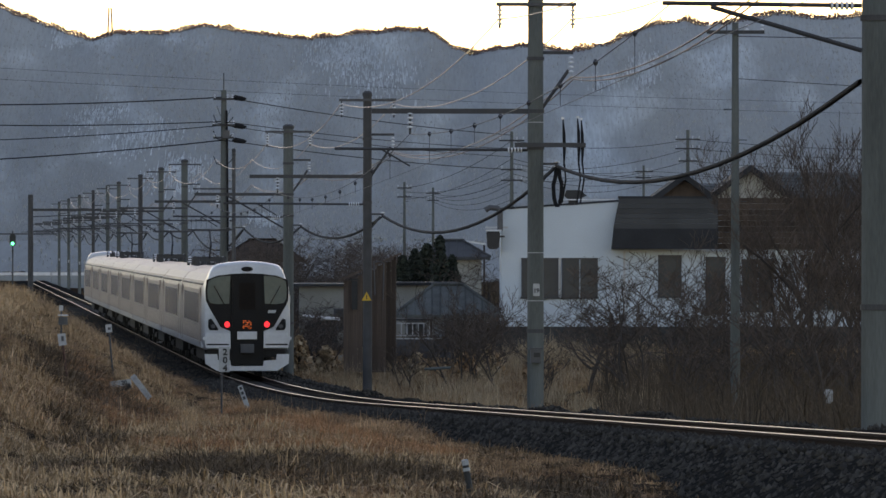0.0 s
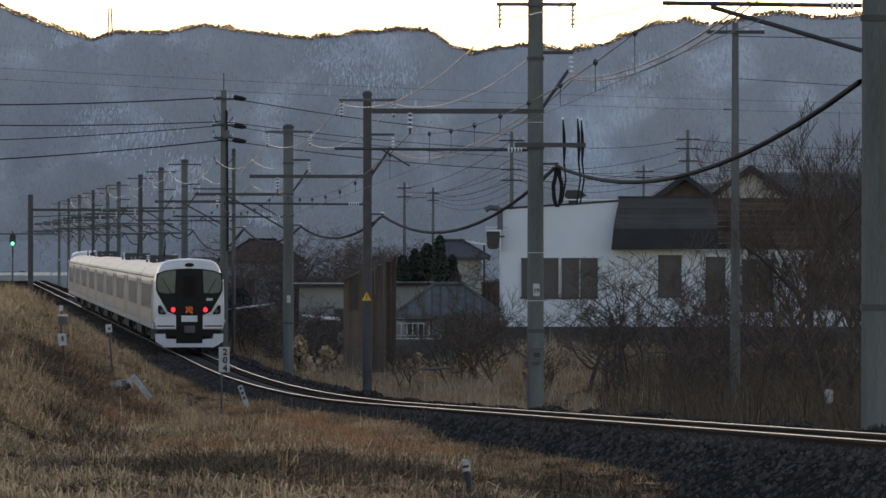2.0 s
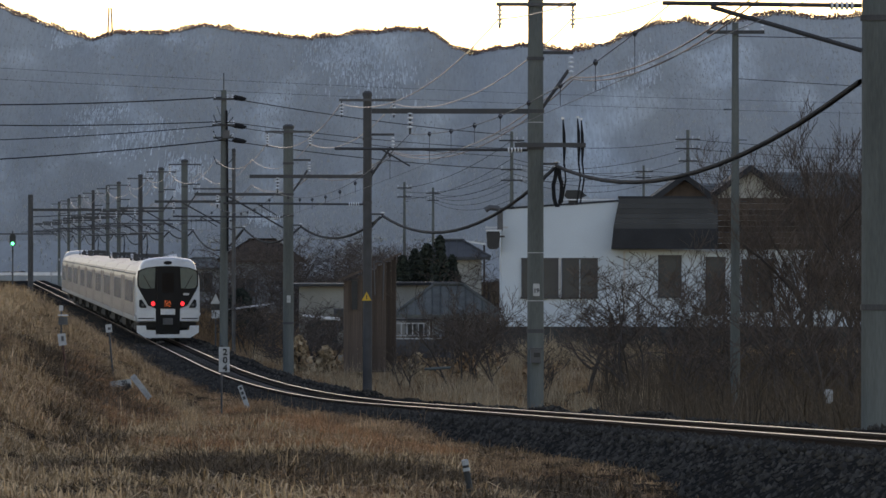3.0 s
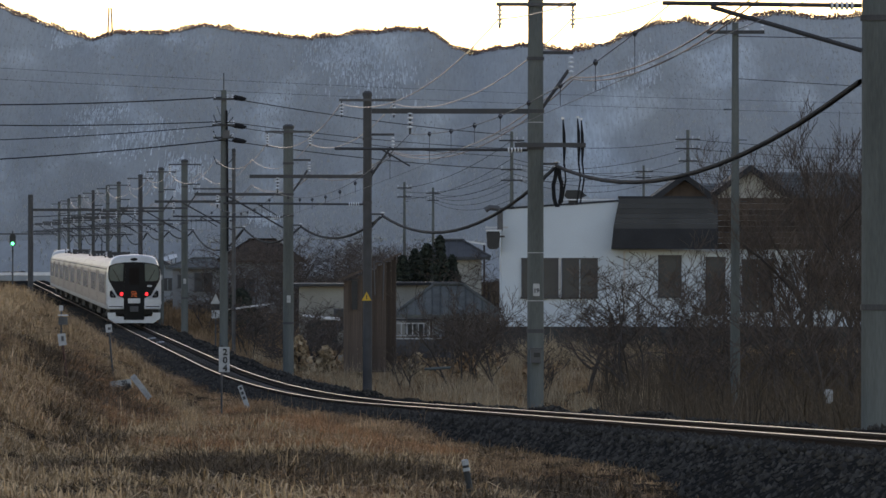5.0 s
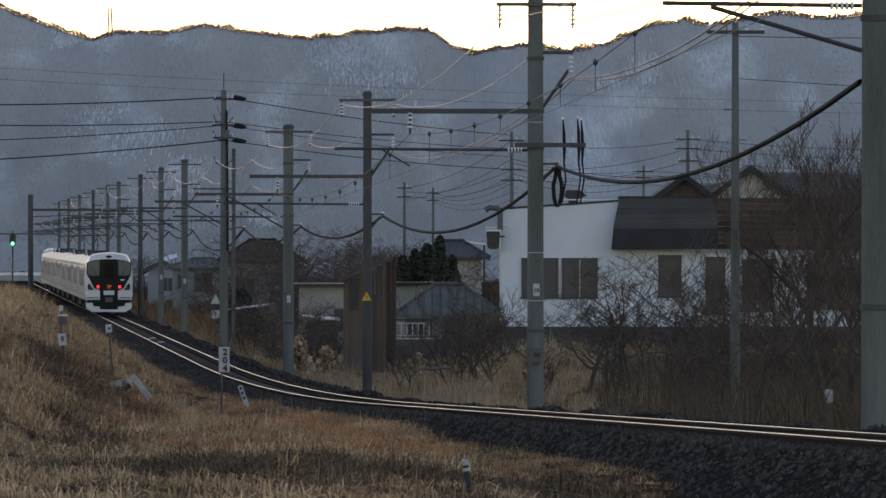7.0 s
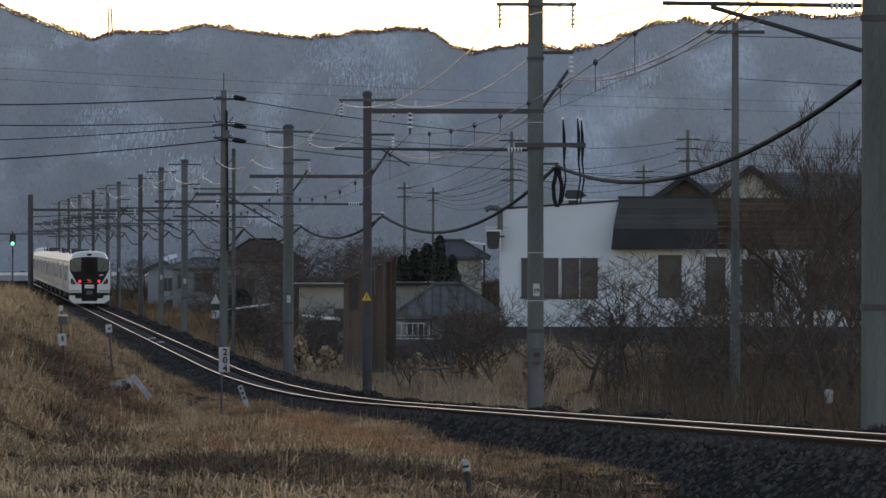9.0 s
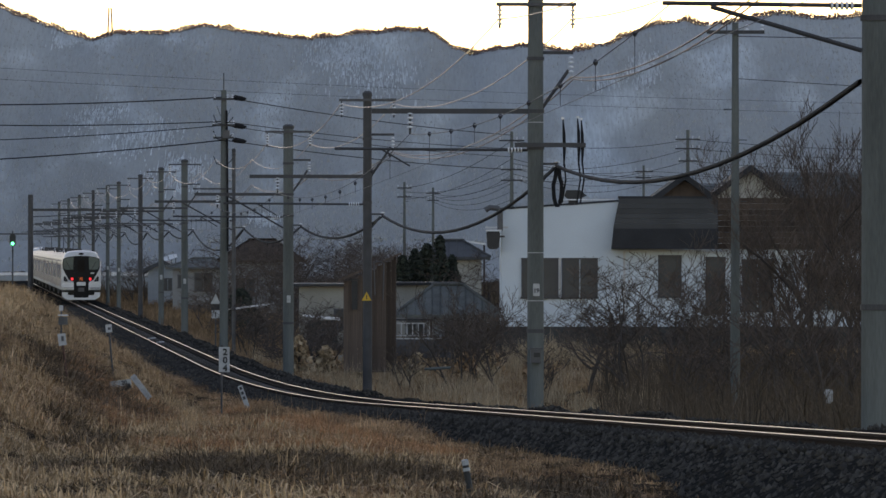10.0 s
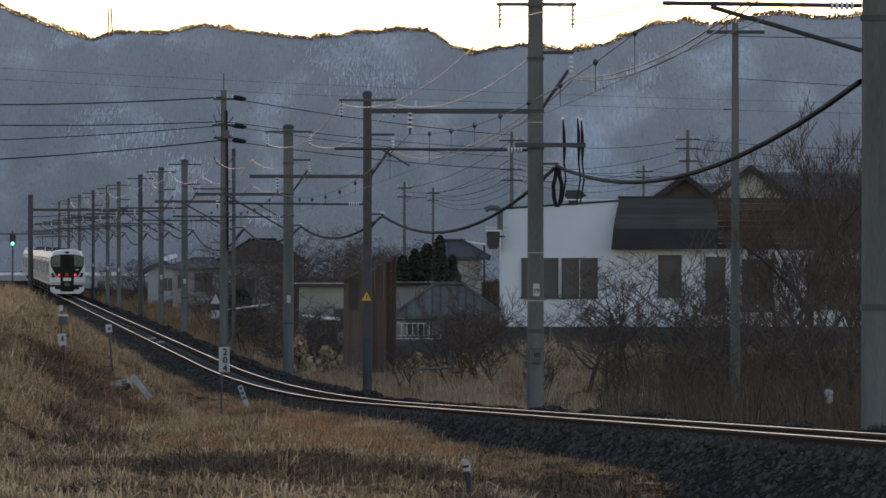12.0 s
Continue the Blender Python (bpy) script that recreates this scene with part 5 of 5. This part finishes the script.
def bare_tree(x, y, height, spread, seed, levels=4, twigs=4, stems=1, label="leafless brown tree with a tangle of fine twigs", name="bare_tree", cat="tree", rise=0.0):
    rng = random.Random(seed)
    trunk, crown = grow(rng, height, spread, levels, twigs, stems, rise=rise)
    top = max(v[2] for v in crown.v)
    k = height / top
    for g in (trunk, crown):
        g.v = [(a * k, b * k, c * k) for a, b, c in g.v]
    t = thing(name, label, cat, pose(x, y, ground_z(x, y)), "bare trees and shrubs")
    part("trunk", trunk, M["bark"], t)
    part("crown", crown, M["twig"], t)
    return t


# a dense row beyond the track, in front of the houses
for i, (a, y, hgt, spr, st, tw) in enumerate((
        (0.0519, 172, 8.0, 0.6, 1, 5), (0.0572, 160, 8.2, 0.6, 1, 5), (0.0625, 176, 7.6, 0.62, 2, 4), (0.0483, 185, 5.8, 0.65, 2, 4), (0.0412, 205, 4.6, 0.7, 2, 3),
        (0.0275, 196, 4.6, 0.68, 1, 3), (0.0225, 214, 4.6, 0.7, 1, 3), (0.0335, 200, 4.0, 0.7, 2, 3), (0.0385, 188, 3.8, 0.7, 2, 3), (0.0607, 142, 4.6, 0.65, 2, 4),
        (0.0640, 150, 5.6, 0.62, 2, 4), (0.0545, 145, 3.4, 0.7, 2, 4), (0.0460, 160, 3.0, 0.7, 2, 3), (0.0510, 220, 7.6, 0.6, 1, 4), (0.0590, 230, 7.8, 0.6, 1, 4), (0.0660, 200, 8.0, 0.6, 1, 4),
        (0.0255, 205, 4.8, 0.8, 2, 4), (0.0360, 194, 4.4, 0.8, 2, 4), (0.0300, 186, 3.6, 0.85, 2, 3), (0.0050, 232, 3.2, 0.5, 3, 3), (0.0088, 220, 3.4, 0.7, 2, 4), (0.0120, 250, 3.2, 0.72, 2, 3), (0.0405, 192, 4.4, 0.7, 2, 4), (0.0430, 182, 4.0, 0.7, 3, 3), (0.0365, 176, 3.2, 0.75, 2, 3), (0.0028, 226, 4.3, 0.45, 3, 3), (-0.0052, 232, 2.2, 0.6, 3, 3), (0.0150, 208, 2.6, 0.7, 3, 3),
        (0.0605, 168, 8.2, 0.5, 2, 4), (0.0645, 158, 8.6, 0.5, 2, 4))):
    bare_tree(a * y, y, hgt, spr, 100 + i, levels=5 if hgt > 5.5 and y < 180 else 4, twigs=min(tw, 4), stems=st, name="bare_tree" if hgt > 4.5 else "bare_shrub", cat="tree" if hgt > 4.5 else "shrub",
              label="leafless brown tree with a tangle of fine twigs" if hgt > 4.5 else "leafless brown shrub of many thin stems", rise=0.42 if hgt > 5.5 else 0.22)
for i, (x, y, hgt) in enumerate(((-6.2, 296, 3.4), (-5.6, 285, 2.6), (-7.6, 320, 4.8), (-6.0, 345, 5.2), (-10.0, 345, 4.6), (-9.0, 310, 3.4), (-11.5, 390, 5.0), (-8.6, 370, 5.2), (-4.6, 350, 5.0),
                                 (-7.2, 275, 2.8), (-12.8, 352, 3.0), (2.4, 310, 4.6), (-2.2, 372, 5.0), (-1.5, 268, 1.5), (-0.5, 272, 1.9), (0.6, 266, 2.2), (1.4, 270, 2.4), (2.0, 262, 2.6),
                                 (-2.0, 262, 1.2), (-6.6, 268, 2.2), (-5.6, 272, 1.9), (-4.8, 266, 1.7), (-7.8, 290, 3.2), (-5.4, 318, 4.2), (-8.2, 335, 4.8), (-3.8, 332, 4.6), (-13.2, 400, 6.0), (-11.0, 372, 5.6), (-9.4, 388, 6.2), (-7.6, 366, 5.8), (-6.6, 392, 6.0), (-5.2, 374, 5.6), (-4.0, 386, 5.8), (-3.0, 356, 5.2),
                                 (-1.0, 262, 1.7), (0.2, 258, 2.0), (1.1, 254, 2.4), (-3.9, 280, 2.6), (-8.8, 284, 2.6), (-10.8, 312, 3.0), (-6.0, 262, 3.3), (-5.0, 258, 2.7), (-4.4, 268, 2.4),
                                 (-16.2, 440, 2.2), (-17.6, 452, 1.8), (-19.0, 466, 1.7), (-20.6, 490, 1.9), (-14.6, 425, 2.4), (-24.8, 530, 4.6), (-26.4, 545, 5.2), (0.9, 250, 2.6), (0.4, 244, 2.0), (1.7, 248, 2.9))):
    bare_tree(x, y, hgt, 0.65, 200 + i, levels=4, twigs=3 if hgt < 5 else 4, stems=2 + i % 3, name="bare_shrub" if hgt < 4 else "bare_tree", cat="shrub" if hgt < 4 else "tree",
              label="leafless brown garden shrub" if hgt < 4 else "leafless garden tree among the houses")


def evergreen(x, y, z0, w, h, seed, n=900, leaf="evergreen", label="dark green clipped evergreen tree in a garden"):
    rng = random.Random(seed)
    t = thing("evergreen_tree" if leaf == "evergreen" else "leafy_shrub", label, "tree" if leaf == "evergreen" else "shrub", pose(x, y, z0), "leafy shrubs and evergreens")
    part("trunk", Geo().tube([(0, 0, -2.6), (0, 0, h * 0.8)], [0.12, 0.04], 7), M["bark"], t)
    g = Geo()
    for k in range(n):
        zz = rng.random() ** 0.8
        a = rng.random() * 6.283
        r = w / 2 * (1 - zz) ** 0.42 * (0.55 + 0.5 * rng.random()) * (1 + 0.3 * math.sin(3 * a + zz * 7))
        c = Vector((math.cos(a) * r, math.sin(a) * r, zz * h))
        o = len(g.v)
        u = Vector((rng.gauss(0, 1), rng.gauss(0, 1), rng.gauss(0, 1))).normalized() * rng.uniform(0.07, 0.16)
        v = u.cross(Vector((rng.gauss(0, 1), rng.gauss(0, 1), rng.gauss(0, 1)))).normalized() * 0.08
        g.v += [tuple(c - u), tuple(c + v), tuple(c + u), tuple(c - v)]
        g.f.append((o, o + 1, o + 2, o + 3))
        g.mi.append(0)
    part("crown", g, M[leaf], t)


for k, (x, y, w, h) in enumerate(((-0.15, 318, 1.0, 2.9), (-0.8, 319, 1.1, 2.5), (-1.4, 320, 1.0, 2.2), (-2.0, 318, 0.9, 1.9), (0.45, 320, 0.9, 1.9))):
    evergreen(x, y, 2.0, w, h, 1 + k, 900)
for k, (x, y, w, h) in enumerate(((0.05, 268, 0.8, 1.1), (-5.3, 270, 1.3, 1.0), (-6.2, 266, 1.0, 0.8), (-4.6, 262, 0.9, 0.9), (1.9, 240, 0.8, 1.0), (-9.2, 318, 0.9, 0.9), (-3.6, 252, 0.9, 0.8), (-1.6, 248, 0.8, 0.9), (-0.4, 244, 1.0, 0.8), (0.9, 236, 0.9, 1.2), (-5.6, 256, 0.9, 1.2), (3.2, 226, 0.9, 1.0))):
    evergreen(x, y, ground_z(x, y), w, h, 30 + k, 420, "reed", "shrub that keeps its withered tan leaves")
for k, (x, y, w, h) in enumerate(((-5.7, 253, 1.1, 1.6), (-4.6, 251, 1.0, 1.3), (-3.2, 246, 0.9, 1.3), (-1.0, 240, 1.0, 1.2), (1.6, 228, 0.9, 1.5))):
    evergreen(x, y, ground_z(x, y), w, h, 50 + k, 330, "pale_reed", "straw-coloured shrub of withered leaves in tall grass")
evergreen(-10.6, 335, 0.2, 1.9, 1.9, 3, 900)


# ---- dead grass, reeds, brush and loose stones ----
def blades(name, label, category, material, spots, per, h_lo, h_hi, width, splay, seed, curl=0.5):
    """Tufts of bent tapering blades at the spots (x, y, size)."""
    rs = np.random.RandomState(seed)
    n = len(spots) * per
    base = np.repeat(np.array([(x, y, ground_z(x, y)) for x, y, s in spots]), per, axis=0)
    size = np.repeat(np.array([s for x, y, s in spots]), per)
    base[:, 0] += rs.normal(0, 0.09 * max(1, h_hi), n) * size
    base[:, 1] += rs.normal(0, 0.12 * max(1, h_hi), n) * size
    base[:, 2] -= 0.03
    h = rs.uniform(h_lo, h_hi, n) * size
    ang = rs.uniform(0, 2 * np.pi, n)
    tilt = np.abs(rs.normal(0, splay, n))
    dx, dy = np.cos(ang) * tilt, np.sin(ang) * tilt
    wa = rs.uniform(0, 2 * np.pi, n)
    w = width * rs.uniform(0.6, 1.5, n)
    ox, oy = np.cos(wa) * w, np.sin(wa) * w * 0.4
    mid = base + np.stack([dx * h * 0.45, dy * h * 0.45, h * 0.6], 1)
    tip = base + np.stack([dx * h * (1.0 + curl), dy * h * (1.0 + curl), h * (1.0 - curl * tilt * 0.8).clip(0.25)], 1)
    off = np.stack([ox, oy, np.zeros(n)], 1)
    verts = np.stack([base - off, base + off, mid + off * 0.8, mid - off * 0.8, tip], 1).reshape(-1, 3)
    k = np.arange(n) * 5
    loops = np.stack([k, k + 1, k + 2, k + 3, k + 3, k + 2, k + 4], 1).reshape(-1)
    me = bpy.data.meshes.new(name)
    me.vertices.add(n * 5)
    me.vertices.foreach_set("co", verts.reshape(-1))
    me.loops.add(n * 7)
    me.loops.foreach_set("vertex_index", loops)
    me.polygons.add(n * 2)
    starts = np.stack([np.arange(n) * 7, np.arange(n) * 7 + 4], 1).reshape(-1)
    me.polygons.foreach_set("loop_start", starts)
    me.update(calc_edges=True)
    me.validate()
    me.materials.append(M[material])
    return tagged(new(name, me), label, category, kind="stuff")


def scatter(count, y0, y1, inside, seed, bias=1.0, wide=0.078):
    rng = random.Random(seed)
    out = []
    while len(out) < count:
        y = y0 + (y1 - y0) * rng.random() ** bias
        x = rng.uniform(-wide * y - 1, wide * y + 1)
        d = track_x(y) - x
        s = inside(d, x, y)
        if s > 0 and rng.random() < min(1, s):
            near = 0.5 + 0.5 * smooth_step(45, 115, y)
            out.append((x, y, near * (0.5 + 0.5 * min(s, 1.2)) * rng.choice((0.7, 0.85, 1.0, 1.15, 1.6))))
    return out


def bramble_heap(x, y):
    """The dark heaps of bramble among the paler grass."""
    return any(((x - cx) / rx) ** 2 + ((y - cy) / ry) ** 2 < 1 + 0.5 * noise.noise((x * 1.3, y * 0.3, 6))
               for cx, cy, rx, ry in ((-7.0, 128, 1.5, 9), (-8.6, 142, 1.0, 6), (-2.3, 70, 1.2, 6), (0.4, 66, 1.6, 3), (-9.8, 122, 0.9, 5), (-4.9, 92, 0.7, 3)))


def near_bank(d, x, y):
    edge = 2.25 - 0.2 * smooth_step(95, 150, y) + 1.6 * (1 - smooth_step(57, 72, y)) + 0.5 * noise.noise((y * 0.2, 4, 0))
    if d < edge or bramble_heap(x, y) or (noise.noise((x * 0.4, y * 0.15, 71)) > 0.12 and 3.2 < d < 7.5 and y > 85):
        return 0
    return 0.42 + 1.3 * noise.noise((x * 0.5, y * 0.16, 11)) + 0.25 * noise.noise((x * 1.7, y * 0.6, 2))


def near_dull(d, x, y):
    edge = 1.85 - 0.1 * smooth_step(95, 150, y) + 1.5 * (1 - smooth_step(57, 72, y))
    return 0 if d < edge else 0.5 - 0.7 * noise.noise((x * 0.5, y * 0.16, 11))


blades("dry_grass", "tangled dry tan and rust-brown winter grass on the bank", "grass", "dry_grass", scatter(13500, 38, 235, near_bank, 1, 1.3), 24, 0.05, 0.21, 0.0048, 1.25, 1, 0.9)
blades("matted_grass", "dark matted dead grass and weeds on the bank", "grass", "dull_grass", scatter(9000, 36, 235, near_dull, 2, 1.25), 13, 0.05, 0.16, 0.007, 1.2, 2)


def plume_spots(d, x, y):
    if d < 4.2:
        return 0
    v = noise.noise((x * 0.75, y * 0.28, 51)) + (0.18 if x / y < -0.036 else 0.0)
    return 0 if v < 0.06 or bramble_heap(x, y) else 0.5 + 1.2 * v


blades("grass_plumes", "pale feathery drooping plumes of dry grass", "grass", "plume", scatter(6000, 42, 230, plume_spots, 7, 1.0), 12, 0.14, 0.38, 0.007, 0.8, 7, 1.3)


def rusty_spots(d, x, y):
    v = noise.noise((x * 0.4, y * 0.15, 71))
    return 0.6 + v if 3.2 < d < 7.5 and v > -0.1 else 0


def bramble_spots(d, x, y):
    v = noise.noise((x * 0.6, y * 0.13, 81))
    if bramble_heap(x, y):
        return 1.2
    return 0.5 + v if d > 5.2 and v > 0.06 else 0


blades("rusty_grass", "short rust-red dead grass near the track", "grass", "rusty_grass", scatter(3600, 85, 150, rusty_spots, 10, 1.0), 26, 0.08, 0.26, 0.0045, 0.9, 10, 0.7)
blades("bramble", "dark matted bramble heaps in the dead grass", "bramble", "bramble", scatter(4200, 48, 150, bramble_spots, 13, 1.0), 18, 0.1, 0.34, 0.0055, 1.4, 13, 0.9)
blades("weed_stalks", "thin pale dead weed stalks standing over the grass", "weeds", "reed", scatter(500, 60, 200, near_bank, 3, 1.1), 3, 0.25, 0.55, 0.003, 0.25, 3, 0.25)


def far_side(d, x, y):
    d = -d
    if d < 2.3:
        return 0
    thin = 1.0 - 0.8 * smooth_step(0.025, 0.033, x / y)
    return thin * (0.6 + 1.2 * noise.noise((x * 0.45, y * 0.12, 21))) if d < 7.5 + 6 * smooth_step(190, 230, y) else 0.22


def far_dull(d, x, y):
    return 0 if -d < 2.1 else 0.6


def brush_zone(d, x, y):
    d = -d
    if d < 3.0 or x / y < 0.026:
        return 0
    return 0.7 + 0.5 * noise.noise((x * 0.5, y * 0.1, 31))


blades("reeds", "tall pale dry reeds beyond the track", "reeds", "reed", scatter(9500, 105, 330, far_side, 4, 0.8), 17, 0.15, 0.55, 0.0055, 0.6, 4, 0.7)
def tall_clumps(d, x, y):
    v = noise.noise((x * 0.5, y * 0.09, 91))
    return 0.5 + 1.2 * v if -d > 3.2 and x / y < 0.034 and v > 0.0 else 0


blades("pale_reeds", "tall pale straw-coloured reed clumps standing over the dry grass", "reeds", "pale_reed", scatter(1500, 150, 290, tall_clumps, 14, 0.9), 17, 0.3, 1.0, 0.006, 0.45, 14, 0.7)
blades("rough_grass", "low dark dead grass between the track and the houses", "grass", "dull_grass", scatter(7000, 75, 420, far_dull, 5, 0.9), 9, 0.15, 0.55, 0.012, 0.6, 5)
blades("brush", "dense dark brown brush and dead stems below the trees", "brush", "brush", scatter(4200, 95, 240, brush_zone, 6, 0.9), 12, 0.4, 1.5, 0.006, 0.5, 6, 0.5)


def loose_stones(count, seed, y0, span_y, power, r_lo, r_hi):
    rs = np.random.RandomState(seed)
    y = y0 + span_y * rs.random_sample(count) ** power
    lo = 1.2 + np.array([shoulder(v) - 0.25 * smooth_step(85, 130, v) for v in y])
    o = -rs.random_sample(count) * (1.15 + lo) - 0.1
    right = rs.random_sample(count) < 0.3
    o = np.where(right, 0.7 + rs.random_sample(count) * 1.6, o)
    base = np.zeros((count, 3))
    for i in range(count):
        a = abs(o[i])
        dz = -0.11 if a > 0.7 else -0.17
        if o[i] < -1.3:
            dz -= (a - 1.3) * (0.5 - 0.38 * smooth_step(110, 150, y[i]))
        elif o[i] > 1.5:
            dz += crest(o[i], y[i]) - (a - 1.5) * 0.5
        base[i] = (track_x(y[i]) + o[i], y[i], rail_z(y[i]) + dz)
    shape = np.array([(1, 0, 0), (-1, 0, 0), (0, 1, 0), (0, -1, 0), (0, 0, 1), (0, 0, -1)], float)
    r = rs.uniform(r_lo, r_hi, (count, 1, 1))
    v = base[:, None, :] + shape[None] * r * rs.uniform(0.6, 1.35, (count, 6, 3)) + rs.normal(0, 0.25, (count, 6, 3)) * r
    tri = np.array([(0, 2, 4), (2, 1, 4), (1, 3, 4), (3, 0, 4), (2, 0, 5), (1, 2, 5), (3, 1, 5), (0, 3, 5)])
    loops = (np.arange(count)[:, None, None] * 6 + tri[None]).reshape(-1)
    me = bpy.data.meshes.new("ballast_stones")
    me.vertices.add(count * 6)
    me.vertices.foreach_set("co", v.reshape(-1))
    me.loops.add(count * 24)
    me.loops.foreach_set("vertex_index", loops)
    me.polygons.add(count * 8)
    me.polygons.foreach_set("loop_start", np.arange(count * 8) * 3)
    me.update(calc_edges=True)
    me.materials.append(M["stone"])
    return tagged(new("ballast_stones", me), "dark grey angular ballast stones on the track shoulder", "ballast", kind="stuff")


loose_stones(48000, 8, 46, 180, 1.6, 0.022, 0.05)
loose_stones(22000, 18, 190, 260, 1.2, 0.04, 0.085)


def far_hedge(d, x, y):
    return 0 if abs(d) < 6 or x / y < -0.056 or d > 12 or (y < 540 and -16 < d < 0) else 0.8 + 0.5 * noise.noise((x * 0.1, y * 0.02, 61))


blades("distant_scrub", "brown leafless scrub and hedges on the valley floor", "scrub", "brush", scatter(1500, 430, 880, far_hedge, 9, 1.0), 16, 0.5, 1.7, 0.03, 0.4, 9, 0.4)


def line_side(d, x, y):
    if not 2.7 < -d < 15:
        return 0
    return 0.75 + 0.9 * noise.noise((x * 0.35, y * 0.06, 33))


blades("lineside_grass", "brown dead grass and low brush along the far line", "grass", "dull_grass", scatter(3600, 285, 600, line_side, 23, 1.0, 0.06), 15, 0.25, 0.85, 0.012, 0.55, 23, 0.6)
blades("lineside_reeds", "pale dry grass tufts along the far line", "grass", "reed", scatter(1700, 285, 560, line_side, 24, 1.0, 0.06), 12, 0.25, 0.7, 0.010, 0.55, 24, 0.6)


def ridge_trees():
    rng = random.Random(12)
    g = Geo()
    x = -330.0
    while x < 330:
        x += rng.uniform(0.06, 0.24)
        hgt = rng.uniform(1.8, 4.6) * (0.62 + 0.8 * noise.noise((x * 0.08, 3, 3)) + 0.35 * noise.noise((x * 0.4, 5, 3)))
        y = RIDGE_Y - rng.uniform(-6, 9)
        z = mountain_z(x, y) - 0.3
        g.tube([(x, y, z), (x + rng.gauss(0, 0.1), y, z + hgt)], [0.11, 0.05], 3, caps=False)
        for k in range(6):
            a = rng.random() * 6.283
            zz = z + hgt * rng.uniform(-0.1, 0.95)
            w = rng.uniform(0.3, 0.8)
            o = len(g.v)
            g.v += [(x + math.cos(a) * w, y, zz), (x - math.cos(a) * w * 0.7, y + 0.3, zz + 0.15), (x + rng.gauss(0, 0.2), y - 0.2, zz + rng.uniform(0.3, 0.8)), (x, y + 0.2, zz - 0.35)]
            g.f += [(o, o + 1, o + 2), (o, o + 3, o + 1), (o, o + 2, o + 3)]
            g.mi += [0, 0, 0]
    return g



def slope_trees(count):
    rng = random.Random(14)
    g = Geo()
    for k in range(count):
        near = k % 10 == 0
        y = 925 + 160 * rng.random() if near else FOOT_Y + 495 * rng.random()
        x = rng.uniform(-0.078, 0.078) * y
        if noise.noise((x * 0.013, y * 0.003, 40)) + rng.gauss(0, 0.3) < -0.15:
            continue
        z = mountain_z(x, y) - 0.2
        hgt = rng.uniform(0.8, 2.2) * (0.45 if near else 1)
        w = rng.uniform(0.1, 0.3) * (0.4 if near else 1)
        o = len(g.v)
        lean = rng.gauss(0, 0.15)
        g.v += [(x - w * 0.3, y, z), (x + w * 0.3, y, z), (x + w, y - 0.3, z + hgt * 0.55), (x + lean, y, z + hgt), (x - w, y - 0.3, z + hgt * 0.6)]
        g.f.append((o, o + 1, o + 2, o + 3, o + 4))
        g.mi.append(0)
    return g


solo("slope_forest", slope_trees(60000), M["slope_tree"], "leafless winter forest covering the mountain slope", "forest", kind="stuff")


def snow_streaks():
    """Thin snow lying in the clearings, broken into downhill streaks by the trees."""
    rng = random.Random(21)
    g = Geo()
    for xc, zc, w, dep, n in ((-252, 141, 7, 5, 150), (-180, 140, 5, 3, 60), (-66, 128, 20, 9, 420), (-45, 112, 26, 14, 200), (-222, 84, 17, 9, 150), (-190, 64, 19, 9, 190), (-163, 42, 15, 8, 150),
                              (-109, 15.5, 6, 3.5, 200), (133, 117, 8, 10, 160), (108, 112, 10, 5, 60)):
        for k in range(int(n * 1.8)):
            x, zz = xc + rng.gauss(0, w * 0.6), zc + rng.gauss(0, dep * 0.6)
            y = min(slope_y(x, zz), RIDGE_Y - 14)
            sx, sy = rng.uniform(0.16, 0.46), rng.uniform(1.5, 7.0)
            o = len(g.v)
            g.v += [(x - sx, y - sy, mountain_z(x - sx, y - sy) + 0.5), (x + sx, y - sy, mountain_z(x + sx, y - sy) + 0.25), (x + sx * 0.6, y + sy, mountain_z(x + sx * 0.6, y + sy) + 0.25), (x - sx * 0.6, y + sy, mountain_z(x - sx * 0.6, y + sy) + 0.25)]
            g.f.append((o, o + 1, o + 2, o + 3))
            g.mi.append(0)
    return g


solo("snow_patches", snow_streaks(), M["thin_snow"], "thin streaky snow in clearings on the mountain slope", "snow", kind="stuff")
solo("ridge_forest", ridge_trees(), M["ridge_tree"], "bare and evergreen trees along the mountain crest", "forest", kind="stuff")


def motions():
    q = HEADING
    rows = []
    for k in range(25):
        t = k * 0.5
        y = 214.6 + 25.1 * t + 0.1 * t * t
        # the rear car still leans a little on the end of the slope
        rows.append((t, pose(track_x(y), y, rail_z(y + 4), 0, 0, q)))
    walk(train, rows)


motions()
